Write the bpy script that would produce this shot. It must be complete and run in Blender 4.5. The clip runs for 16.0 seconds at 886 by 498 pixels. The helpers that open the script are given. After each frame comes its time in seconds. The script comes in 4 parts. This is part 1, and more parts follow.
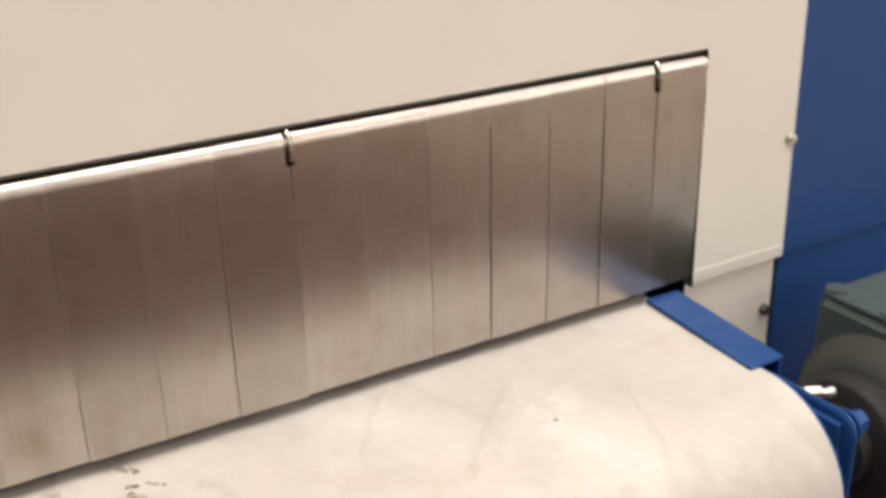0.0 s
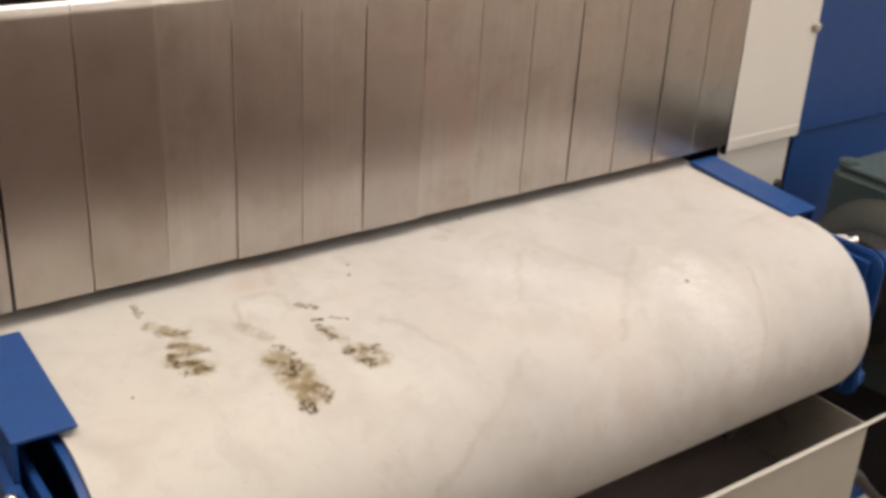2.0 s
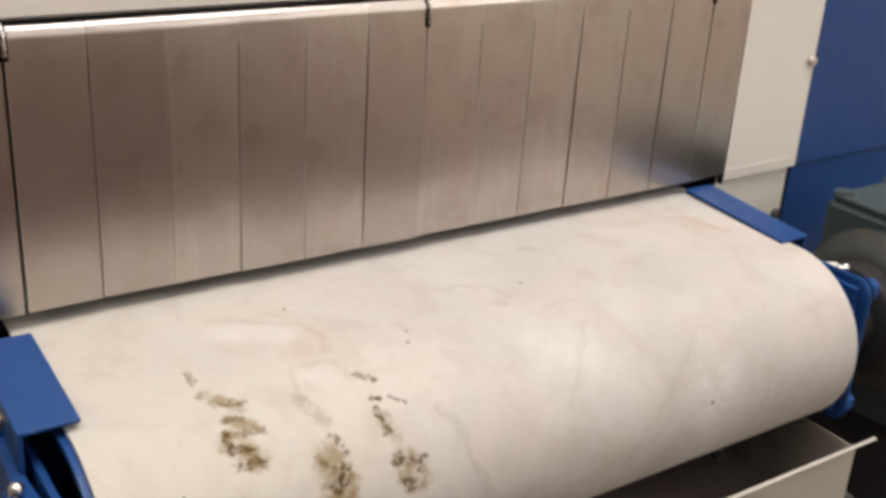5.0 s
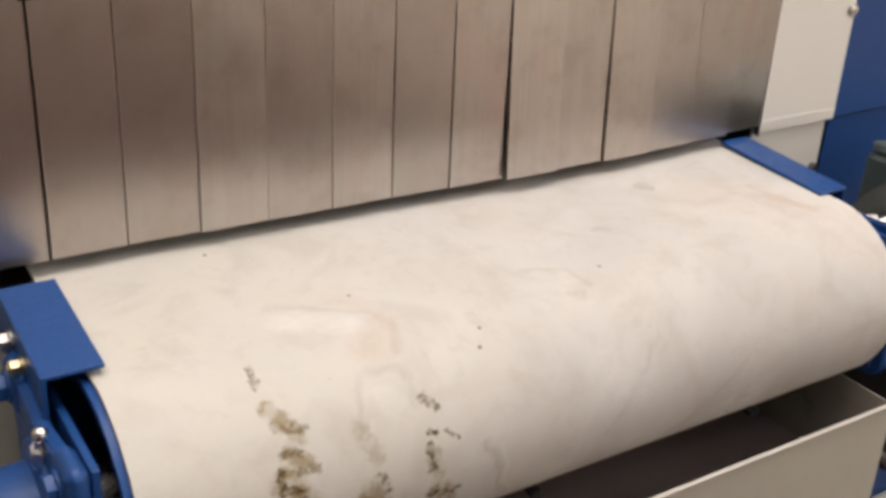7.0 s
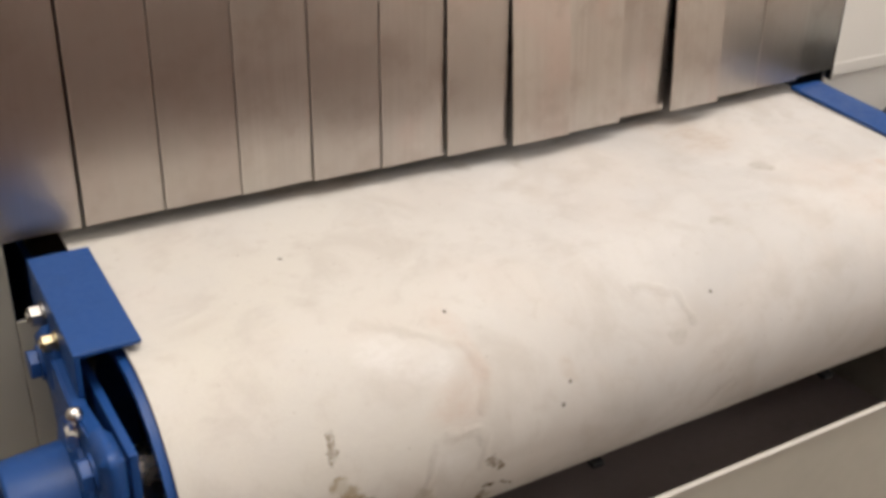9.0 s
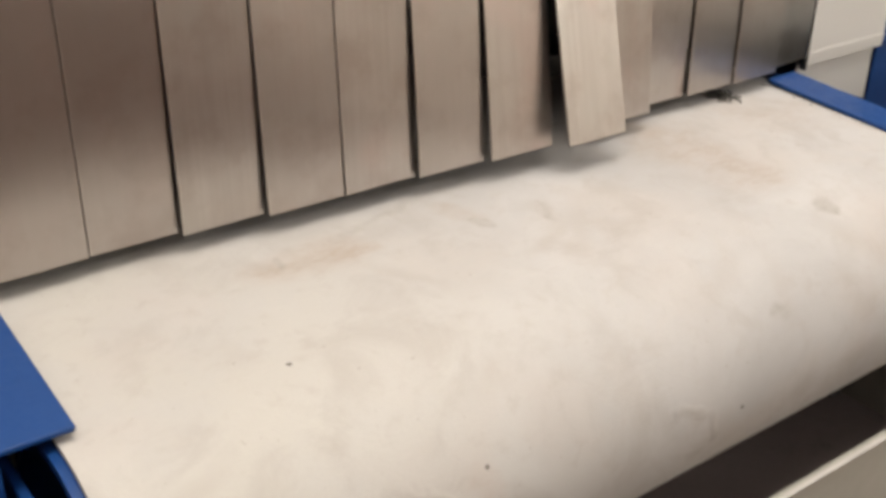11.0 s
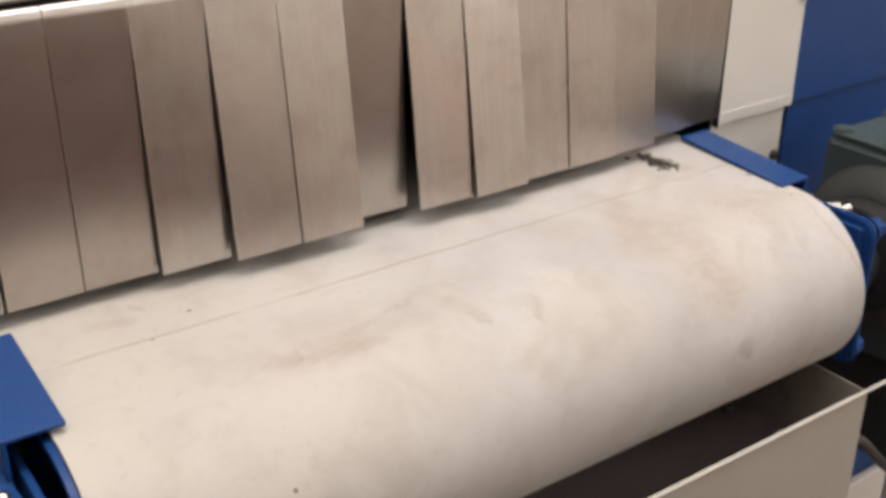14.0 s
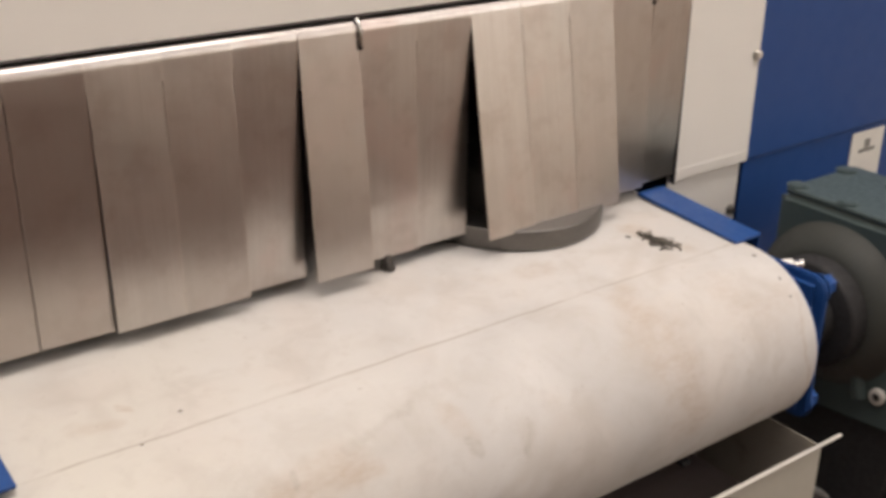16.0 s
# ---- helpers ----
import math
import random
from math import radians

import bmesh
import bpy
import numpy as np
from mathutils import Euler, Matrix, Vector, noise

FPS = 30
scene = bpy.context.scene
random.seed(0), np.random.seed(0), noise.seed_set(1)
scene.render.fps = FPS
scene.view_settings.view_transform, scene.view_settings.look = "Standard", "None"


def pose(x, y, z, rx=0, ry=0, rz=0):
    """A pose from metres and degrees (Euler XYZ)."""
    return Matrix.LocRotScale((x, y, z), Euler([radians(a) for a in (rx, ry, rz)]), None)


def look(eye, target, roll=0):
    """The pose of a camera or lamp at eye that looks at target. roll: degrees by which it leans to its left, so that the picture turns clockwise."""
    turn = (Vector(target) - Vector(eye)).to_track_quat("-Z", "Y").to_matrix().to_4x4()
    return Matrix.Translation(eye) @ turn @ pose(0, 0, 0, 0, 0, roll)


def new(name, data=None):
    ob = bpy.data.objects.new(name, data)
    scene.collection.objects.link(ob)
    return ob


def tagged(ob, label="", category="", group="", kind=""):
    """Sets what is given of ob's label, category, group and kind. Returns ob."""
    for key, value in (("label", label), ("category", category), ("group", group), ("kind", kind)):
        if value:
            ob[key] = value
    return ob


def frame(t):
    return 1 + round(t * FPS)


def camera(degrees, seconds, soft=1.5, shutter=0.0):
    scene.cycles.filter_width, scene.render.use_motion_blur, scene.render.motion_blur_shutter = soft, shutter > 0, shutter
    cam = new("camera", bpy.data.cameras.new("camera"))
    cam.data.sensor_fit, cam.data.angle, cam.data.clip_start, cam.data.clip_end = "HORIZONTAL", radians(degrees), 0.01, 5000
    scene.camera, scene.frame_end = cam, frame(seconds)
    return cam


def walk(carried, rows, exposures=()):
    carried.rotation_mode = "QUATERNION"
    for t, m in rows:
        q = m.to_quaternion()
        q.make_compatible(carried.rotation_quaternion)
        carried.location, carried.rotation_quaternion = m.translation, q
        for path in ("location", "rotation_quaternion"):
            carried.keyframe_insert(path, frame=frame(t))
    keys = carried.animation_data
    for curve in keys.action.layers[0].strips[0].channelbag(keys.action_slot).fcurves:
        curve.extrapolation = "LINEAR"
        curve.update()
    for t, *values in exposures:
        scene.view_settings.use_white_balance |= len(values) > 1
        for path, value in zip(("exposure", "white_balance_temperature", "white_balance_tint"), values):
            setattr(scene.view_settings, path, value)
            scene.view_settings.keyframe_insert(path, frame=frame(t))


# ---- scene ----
cam = camera(43.6, 16.0, soft=3.7, shutter=0.5)
PATH = [
    (0, (0.066, -0.747, 1.369), (0.983, 0.849, 0.586), -1.6),
    (0.5, (-0.011, -0.737, 1.35), (1.028, 0.775, 0.555), -2.0),
    (1, (-0.109, -0.761, 1.314), (0.942, 0.726, 0.485), -0.8),
    (1.5, (-0.162, -0.757, 1.302), (0.895, 0.715, 0.455), 3.2),
    (2, (-0.175, -0.766, 1.305), (0.9, 0.694, 0.46), 3.1),
    (2.5, (-0.182, -0.775, 1.312), (0.91, 0.683, 0.487), 3.6),
    (3, (-0.181, -0.791, 1.313), (0.911, 0.687, 0.525), 3.4),
    (3.5, (-0.19, -0.806, 1.31), (0.886, 0.691, 0.535), 3.8),
    (4, (-0.182, -0.82, 1.308), (0.876, 0.688, 0.529), 3.6),
    (6.5, (-0.175, -0.811, 1.29), (0.858, 0.696, 0.477), 3.7),
    (7, (-0.172, -0.806, 1.282), (0.827, 0.708, 0.441), 3.1),
    (7.5, (-0.166, -0.789, 1.287), (0.815, 0.722, 0.419), 2.7),
    (8, (-0.17, -0.769, 1.277), (0.79, 0.739, 0.38), 2.3),
    (10.5, (-0.107, -0.698, 1.254), (0.764, 0.834, 0.309), 0.6),
    (11, (-0.13, -0.623, 1.225), (0.932, 0.802, 0.309), 0.7),
    (11.5, (-0.135, -0.627, 1.253), (0.943, 0.745, 0.275), 0.8),
    (12, (-0.147, -0.646, 1.263), (0.966, 0.698, 0.285), 0.2),
    (12.5, (-0.145, -0.69, 1.277), (0.967, 0.669, 0.319), -0.3),
    (13, (-0.15, -0.739, 1.29), (0.903, 0.677, 0.347), 0.2),
    (13.5, (-0.147, -0.77, 1.295), (0.897, 0.68, 0.395), 0.1),
    (14, (-0.148, -0.794, 1.308), (0.878, 0.688, 0.44), -0.1),
    (14.5, (-0.151, -0.797, 1.306), (0.874, 0.706, 0.475), -0.1),
    (15, (-0.146, -0.797, 1.322), (0.875, 0.711, 0.495), 0.1),
    (15.5, (-0.15, -0.801, 1.32), (0.892, 0.704, 0.514), 0.2),
    (16, (-0.137, -0.807, 1.326), (0.944, 0.675, 0.527), 0.5),
]
EXPOSURES = [(0, -0.06, 6700, 7), (0.5, -0.16, 6650, 7), (1, -0.31, 6850, 9), (1.5, -0.42, 6850, 9), (2.5, -0.28, 6500, 8), (4, -0.29, 6500, 8),
             (7.5, -0.24, 6450, 9), (11, -0.31, 6420, 7), (13.5, -0.34, 6430, 9), (16, -0.35, 6550, 11)]
walk(cam, [(t, look(eye, target, roll)) for t, eye, target, roll in PATH], EXPOSURES)

# ---------------------------------------------------------------- world and light
world = bpy.data.worlds.new("hall_air")
world.use_nodes = True
world.node_tree.nodes["Background"].inputs[0].default_value = (0.62, 0.58, 0.52, 1)
world.node_tree.nodes["Background"].inputs[1].default_value = 0.05
scene.world = world
scene.view_settings.exposure = 0.0


def added_area_light(x, y, z, sx, sy, watts, tint):
    data = bpy.data.lights.new("added_panel_light", "AREA")
    data.shape, data.size, data.size_y, data.energy, data.color = "RECTANGLE", sx, sy, watts, tint
    ob = new("added_panel_light", data)
    ob.location = (x, y, z)
    return ob


WARM, COOL, FAR = (1.0, 0.917, 0.872), (0.95, 0.965, 1.0), (1.0, 0.955, 0.945)
# Unseen panels, all added; the FAR ones brighten what the slats mirror.
LAMPS = [(x, y, 2.7, 2.2, w, tint) for x, y, w, tint in (
    (-2.6, -1.25, 24, WARM), (0.5, -0.52, 146, WARM), (3.6, -1.25, 28, WARM),
    (-2.6, -3.75, 4, COOL), (0.5, -3.75, 18, COOL), (3.6, -3.75, 6, COOL),
    (3.6, -8.6, 115, FAR), (6.55, -8.4, 145, FAR), (6.55, -4.9, 125, FAR))]
for lx, ly, sx, sy, w, tint in LAMPS:
    added_area_light(lx, ly, 4.38, sx, sy, w, tint)


# ---------------------------------------------------------------- materials
def nodes_of(name):
    m = bpy.data.materials.new(name)
    m.use_nodes = True
    nt = m.node_tree
    return m, nt, nt.nodes["Principled BSDF"]


def add(nt, kind, **vals):
    n = nt.nodes.new(kind)
    for k, v in vals.items():
        n.inputs[k].default_value = v
    return n


def math_node(nt, op, a, b=None, c=None, clamp=False):
    n = nt.nodes.new("ShaderNodeMath")
    n.operation, n.use_clamp = op, clamp
    for i, v in enumerate((a, b, c)):
        if v is None:
            continue
        if isinstance(v, (int, float)):
            n.inputs[i].default_value = v
        else:
            nt.links.new(v, n.inputs[i])
    return n.outputs[0]


def mix_col(nt, fac, a, b, blend="MIX"):
    n = nt.nodes.new("ShaderNodeMix")
    n.data_type, n.blend_type = "RGBA", blend
    for sock, v in ((n.inputs[0], fac), (n.inputs[6], a), (n.inputs[7], b)):
        if isinstance(v, (int, float)):
            sock.default_value = v
        elif isinstance(v, tuple):
            sock.default_value = (*v[:3], 1)
        else:
            nt.links.new(v, sock)
    return n.outputs[2]


def noise_out(nt, vec, scale, detail=4.0, rough=0.55, distort=0.0):
    n = add(nt, "ShaderNodeTexNoise", Scale=scale, Detail=detail, Roughness=rough, Distortion=distort)
    if vec is not None:
        nt.links.new(vec, n.inputs["Vector"])
    return n.outputs["Fac"]


def ramp(nt, fac, lo, hi, to_lo=0.0, to_hi=1.0):
    n = nt.nodes.new("ShaderNodeMapRange")
    n.interpolation_type = "SMOOTHSTEP"
    for k, v in (("From Min", lo), ("From Max", hi), ("To Min", to_lo), ("To Max", to_hi)):
        n.inputs[k].default_value = v
    nt.links.new(fac, n.inputs["Value"])
    return n.outputs[0]


def scaled(nt, vec, sx, sy, sz):
    n = nt.nodes.new("ShaderNodeMapping")
    n.inputs["Scale"].default_value = (sx, sy, sz)
    nt.links.new(vec, n.inputs["Vector"])
    return n.outputs[0]


def bump(nt, bsdf, height, strength, dist):
    n = add(nt, "ShaderNodeBump", Strength=strength, Distance=dist)
    nt.links.new(height, n.inputs["Height"])
    nt.links.new(n.outputs[0], bsdf.inputs["Normal"])


def painted(name, col, rough=0.42, wear=0.35, scale=9.0, dirt=(0.12, 0.10, 0.08), dirt_amount=0.25, coat=0.0, spec=0.5, peel=0.04):
    """Painted or cast surface: faint mottling, grime in patches, orange-peel relief."""
    m, nt, b = nodes_of(name)
    co = nt.nodes.new("ShaderNodeTexCoord").outputs["Object"]
    big = noise_out(nt, co, scale, 5, 0.6)
    fine = noise_out(nt, co, scale * 14, 3, 0.6)
    tone = mix_col(nt, ramp(nt, big, 0.3, 0.75, 0, wear), col, tuple(c * 0.80 for c in col))
    grime = ramp(nt, noise_out(nt, co, scale * 2.3, 8, 0.7), 0.56, 0.80, 0, dirt_amount)
    col_out = mix_col(nt, grime, tone, dirt)
    nt.links.new(col_out, b.inputs["Base Color"])
    nt.links.new(ramp(nt, fine, 0.3, 0.7, rough - 0.07, rough + 0.10), b.inputs["Roughness"])
    b.inputs["Coat Weight"].default_value = coat
    b.inputs["Specular IOR Level"].default_value = spec
    bump(nt, b, noise_out(nt, co, scale * 12, 2, 0.5), peel, 0.0004)
    b.inputs["Coat Roughness"].default_value = 0.18
    return m


def metal(name, col, rough, scale=60.0, brushed=None):
    m, nt, b = nodes_of(name)
    co = nt.nodes.new("ShaderNodeTexCoord").outputs["Object"]
    vec = scaled(nt, co, *brushed) if brushed else co
    n1 = noise_out(nt, vec, scale, 4, 0.6)
    b.inputs["Metallic"].default_value = 1.0
    nt.links.new(mix_col(nt, ramp(nt, n1, 0.25, 0.75), tuple(c * 0.82 for c in col), col), b.inputs["Base Color"])
    nt.links.new(ramp(nt, n1, 0.2, 0.8, rough - 0.05, rough + 0.07), b.inputs["Roughness"])
    bump(nt, b, n1, 0.10, 0.0004)
    return m


PITCH = 0.06138  # width of a curtain slat


def slat_steel(name="brushed_stainless"):
    """Brushed stainless sheet: faint grain along the slat, soft smears and hand marks, per-slat tone."""
    m, nt, b = nodes_of(name)
    co = nt.nodes.new("ShaderNodeTexCoord").outputs["Object"]
    own = nt.nodes.new("ShaderNodeSeparateColor")
    nt.links.new(nt.nodes.new("ShaderNodeObjectInfo").outputs["Color"], own.inputs[0])
    rnd = own.outputs[0]
    comb = nt.nodes.new("ShaderNodeCombineXYZ")
    for k in range(3):
        nt.links.new(rnd, comb.inputs[k])
    shift = nt.nodes.new("ShaderNodeVectorMath")
    shift.operation = "MULTIPLY_ADD"
    nt.links.new(comb.outputs[0], shift.inputs[0])
    shift.inputs[1].default_value = (7.3, 3.1, 11.7)
    nt.links.new(co, shift.inputs[2])
    v = shift.outputs[0]
    grain = noise_out(nt, scaled(nt, v, 1.0, 1.0, 0.03), 260, 2, 0.5)
    streak = noise_out(nt, scaled(nt, v, 1.0, 1.0, 0.03), 230, 8, 0.8)
    smear = noise_out(nt, scaled(nt, v, 1.0, 1.0, 0.45), 22, 4, 0.55)
    marks = noise_out(nt, v, 30, 4, 0.6)
    b.inputs["Metallic"].default_value = 1.0
    base = mix_col(nt, ramp(nt, grain, 0.3, 0.7, 0, 1), (0.512, 0.478, 0.446), (0.553, 0.52, 0.488))
    base = mix_col(nt, ramp(nt, streak, 0.44, 0.80, 0, 0.40), base, (0.46, 0.415, 0.375))
    base = mix_col(nt, ramp(nt, streak, 0.52, 0.20, 0, 0.30), base, (0.61, 0.58, 0.55))
    base = mix_col(nt, ramp(nt, smear, 0.46, 0.70, 0, 0.48), base, (0.455, 0.425, 0.40))
    hue = noise_out(nt, scaled(nt, v, 1.0, 1.0, 0.6), 16, 3, 0.55)
    base = mix_col(nt, ramp(nt, hue, 0.50, 0.68, 0, 0.75), base, (0.54, 0.455, 0.42))
    base = mix_col(nt, ramp(nt, hue, 0.46, 0.28, 0, 0.5), base, (0.51, 0.50, 0.465))
    base = mix_col(nt, ramp(nt, rnd, 0, 1, 0, 0.7), base, (0.46, 0.425, 0.395))
    base = mix_col(nt, ramp(nt, marks, 0.46, 0.70, 0, 0.55), base, (0.42, 0.365, 0.33))
    # edges of the sheet, paler and rougher
    side = nt.nodes.new("ShaderNodeSeparateXYZ")
    nt.links.new(co, side.inputs[0])
    edge = math_node(nt, "MINIMUM", side.outputs[0], math_node(nt, "SUBTRACT", PITCH, side.outputs[0]))
    frayed = math_node(nt, "ADD", edge, math_node(nt, "MULTIPLY", noise_out(nt, v, 70, 3, 0.6), -0.0022))
    pale_edge = ramp(nt, frayed, -0.0006, 0.0010, 0.38, 0)
    base = mix_col(nt, pale_edge, base, (0.66, 0.62, 0.57))
    nt.links.new(base, b.inputs["Base Color"])
    rough = math_node(nt, "ADD", ramp(nt, smear, 0.28, 0.72, 0.276, 0.284), ramp(nt, streak, 0.25, 0.75, 0.0, 0.010))
    rough = math_node(nt, "ADD", rough, math_node(nt, "MULTIPLY", pale_edge, 0.08))
    rough = math_node(nt, "MAXIMUM", math_node(nt, "ADD", rough, ramp(nt, side.outputs[2], -0.035, 0.002, 0.0, 0.03)), 0.278)
    nt.links.new(rough, b.inputs["Roughness"])
    wave = noise_out(nt, scaled(nt, v, 0.8, 1.0, 1.1), 14, 2, 0.5)
    bump(nt, b, wave, 0.24, 0.003)
    return m


def belt_felt():
    """Off-white woven belt: fibre mottling, rubbed grey patches, oil spatter, a cross seam. UV is metres: across, along."""
    m, nt, b = nodes_of("belt_felt")
    uvn = nt.nodes.new("ShaderNodeUVMap")
    uvn.uv_map = "belt"
    uv = uvn.outputs[0]
    sep = nt.nodes.new("ShaderNodeSeparateXYZ")
    nt.links.new(uv, sep.inputs[0])
    u, w = sep.outputs[0], sep.outputs[1]

    def wobbled(amount, scale):
        n = add(nt, "ShaderNodeTexNoise", Scale=scale, Detail=3.0)
        nt.links.new(uv, n.inputs["Vector"])
        sub = nt.nodes.new("ShaderNodeVectorMath")
        sub.operation = "MULTIPLY_ADD"
        nt.links.new(n.outputs["Color"], sub.inputs[0])
        sub.inputs[1].default_value = (amount, amount, 0)
        nt.links.new(uv, sub.inputs[2])
        s = nt.nodes.new("ShaderNodeSeparateXYZ")
        nt.links.new(sub.outputs[0], s.inputs[0])
        return math_node(nt, "ADD", s.outputs[0], -amount / 2), math_node(nt, "ADD", s.outputs[1], -amount / 2)

    wu, ww = wobbled(0.022, 38)
    xu, xw = wobbled(0.05, 14)

    def along(a, c, d, e, pu, pw):
        """Distance to the segment (a, c)-(d, e)."""
        dx, dy = d - a, e - c
        k = dx * dx + dy * dy
        qx, qy = math_node(nt, "ADD", pu, -a), math_node(nt, "ADD", pw, -c)
        t = math_node(nt, "ADD", math_node(nt, "MULTIPLY", qx, dx / k), math_node(nt, "MULTIPLY", qy, dy / k), clamp=True)
        rx = math_node(nt, "ADD", qx, math_node(nt, "MULTIPLY", t, -dx))
        ry = math_node(nt, "ADD", qy, math_node(nt, "MULTIPLY", t, -dy))
        return math_node(nt, "SQRT", math_node(nt, "ADD", math_node(nt, "MULTIPLY", rx, rx), math_node(nt, "MULTIPLY", ry, ry)))

    big = noise_out(nt, uv, 5.0, 5, 0.6, 0.6)
    mid = noise_out(nt, uv, 17.0, 6, 0.62, 0.5)
    fine = noise_out(nt, uv, 420.0, 4, 0.7)
    col = mix_col(nt, ramp(nt, big, 0.35, 0.7), (0.565, 0.545, 0.515), (0.475, 0.458, 0.433))
    # yellower towards the left edge, in patches
    left_tint = math_node(nt, "MULTIPLY", ramp(nt, u, 0.02, 0.42, 1, 0), ramp(nt, noise_out(nt, uv, 7.0, 4, 0.6), 0.3, 0.6, 0.45, 1))
    col = mix_col(nt, left_tint, col, (0.547, 0.519, 0.460))
    warm = noise_out(nt, uv, 9.0, 4, 0.6, 0.4)
    col = mix_col(nt, ramp(nt, warm, 0.45, 0.72, 0, 0.6), col, (0.545, 0.50, 0.45))
    col = mix_col(nt, ramp(nt, mid, 0.47, 0.70, 0, 0.50), col, (0.425, 0.39, 0.345))
    blot = noise_out(nt, uv, 46.0, 5, 0.65, 0.3)
    col = mix_col(nt, ramp(nt, blot, 0.52, 0.74, 0, 0.38), col, (0.43, 0.385, 0.335))
    col = mix_col(nt, ramp(nt, fine, 0.35, 0.7, 0, 0.18), col, (0.48, 0.45, 0.41))
    # faint crease lines: sunk, with their shade painted in as a darker tone
    vor = nt.nodes.new("ShaderNodeTexVoronoi")
    vor.feature = "DISTANCE_TO_EDGE"
    vor.inputs["Scale"].default_value = 8.0
    cv = nt.nodes.new("ShaderNodeCombineXYZ")
    nt.links.new(xu, cv.inputs[0]), nt.links.new(xw, cv.inputs[1])
    nt.links.new(cv.outputs[0], vor.inputs["Vector"])
    crease = math_node(nt, "MULTIPLY", ramp(nt, vor.outputs["Distance"], 0.0, 0.10, 1, 0), ramp(nt, noise_out(nt, uv, 6.0, 2), 0.5, 0.68))
    col = mix_col(nt, math_node(nt, "MULTIPLY", crease, 0.42), col, (0.44, 0.40, 0.35))
    patchy = ramp(nt, noise_out(nt, uv, 34.0, 4, 0.6), 0.34, 0.66, 0.40, 1)
    scratch = noise_out(nt, scaled(nt, uv, 1.0, 2.2, 1.0), 85.0, 5, 0.65, 0.4)
    # pressed folds: relief plus a grey line painted in for their shade
    fold = None
    for a, c, d, e in CREASES:
        line = ramp(nt, along(a, c, d, e, wu, ww), 0.0, 0.0065, 1, 0)
        fold = line if fold is None else math_node(nt, "MAXIMUM", fold, line)
    fold = math_node(nt, "MULTIPLY", fold, patchy)
    col = mix_col(nt, math_node(nt, "MULTIPLY", fold, 0.36), col, GREY)
    # smudges: (u, along, u, along, radius, strength, tone)
    for a, c, d, e, r, k, tone in SMUDGES:
        env = ramp(nt, along(a, c, d, e, xu, xw), r * 0.25, r, min(1.35 * k, 0.9), 0)
        brk = math_node(nt, "MULTIPLY", patchy, ramp(nt, scratch, 0.36, 0.62, 0.55, 1))
        col = mix_col(nt, math_node(nt, "MULTIPLY", env, brk), col, tone)
    # spatter: thin oily films under dark clots with frayed ends
    fu, fw = wobbled(0.013, 150)
    grit = ramp(nt, noise_out(nt, uv, 190.0, 4, 0.65, 0.3), 0.38, 0.60, 0.22, 1)
    film = ramp(nt, noise_out(nt, uv, 95.0, 4, 0.6, 0.3), 0.38, 0.58, 0.40, 1)
    for a, c, d, e, r, k in FILMS:
        env = ramp(nt, along(a, c, d, e, fu, fw), r * 0.60, r * 1.55, 0.85 * k, 0)
        col = mix_col(nt, math_node(nt, "MULTIPLY", env, film), col, OIL)
    for a, c, d, e, r, k in CLOTS_FIRST + CLOTS_SECOND + CLOTS_THIRD:
        env = ramp(nt, along(a, c, d, e, fu, fw), r * 0.65, r * 1.75, min(1.0, 1.15 * k), 0)
        col = mix_col(nt, math_node(nt, "MULTIPLY", env, grit), col, tuple(q * (1.1 - 0.70 * k) for q in CLOT))
    # single specks
    dot = 0.0
    for pu, pw, r in SPECKS:
        gap = nt.nodes.new("ShaderNodeVectorMath")
        gap.operation = "DISTANCE"
        nt.links.new(uv, gap.inputs[0])
        gap.inputs[1].default_value = (pu, pw, 0)
        dot = math_node(nt, "MAXIMUM", dot, ramp(nt, gap.outputs["Value"], r * 0.4, r, 0.85, 0))
    col = mix_col(nt, dot, col, (0.13, 0.11, 0.09))
    fleck = ramp(nt, noise_out(nt, uv, 150.0, 2, 0.5), 0.70, 0.78, 0, 0.45)
    col = mix_col(nt, fleck, col, (0.33, 0.28, 0.23))
    # cross seam
    ws = math_node(nt, "ADD", w, math_node(nt, "MULTIPLY", noise_out(nt, uv, 14.0, 2), 0.008))
    off = math_node(nt, "ABSOLUTE", math_node(nt, "ADD", ws, 0.567 - 0.004))
    seam = math_node(nt, "MULTIPLY", ramp(nt, off, 0.0005, 0.0022, 1, 0), ramp(nt, noise_out(nt, uv, 22.0, 3), 0.35, 0.6, 0.20, 0.62))
    col = mix_col(nt, seam, col, (0.33, 0.28, 0.23))
    nt.links.new(col, b.inputs["Base Color"])
    b.inputs["Roughness"].default_value = 0.86
    b.inputs["Specular IOR Level"].default_value = 0.10
    lap = ramp(nt, ws, -0.5692, -0.5678, 0, 1)
    h = math_node(nt, "ADD", math_node(nt, "MULTIPLY", fine, 0.5), math_node(nt, "MULTIPLY", crease, -0.5))
    h = math_node(nt, "ADD", h, math_node(nt, "MULTIPLY", mid, 1.6))
    h = math_node(nt, "ADD", h, math_node(nt, "MULTIPLY", fold, 1.6))
    h = math_node(nt, "ADD", h, math_node(nt, "MULTIPLY", lap, 0.8))
    bump(nt, b, h, 0.30, 0.0014)
    return m


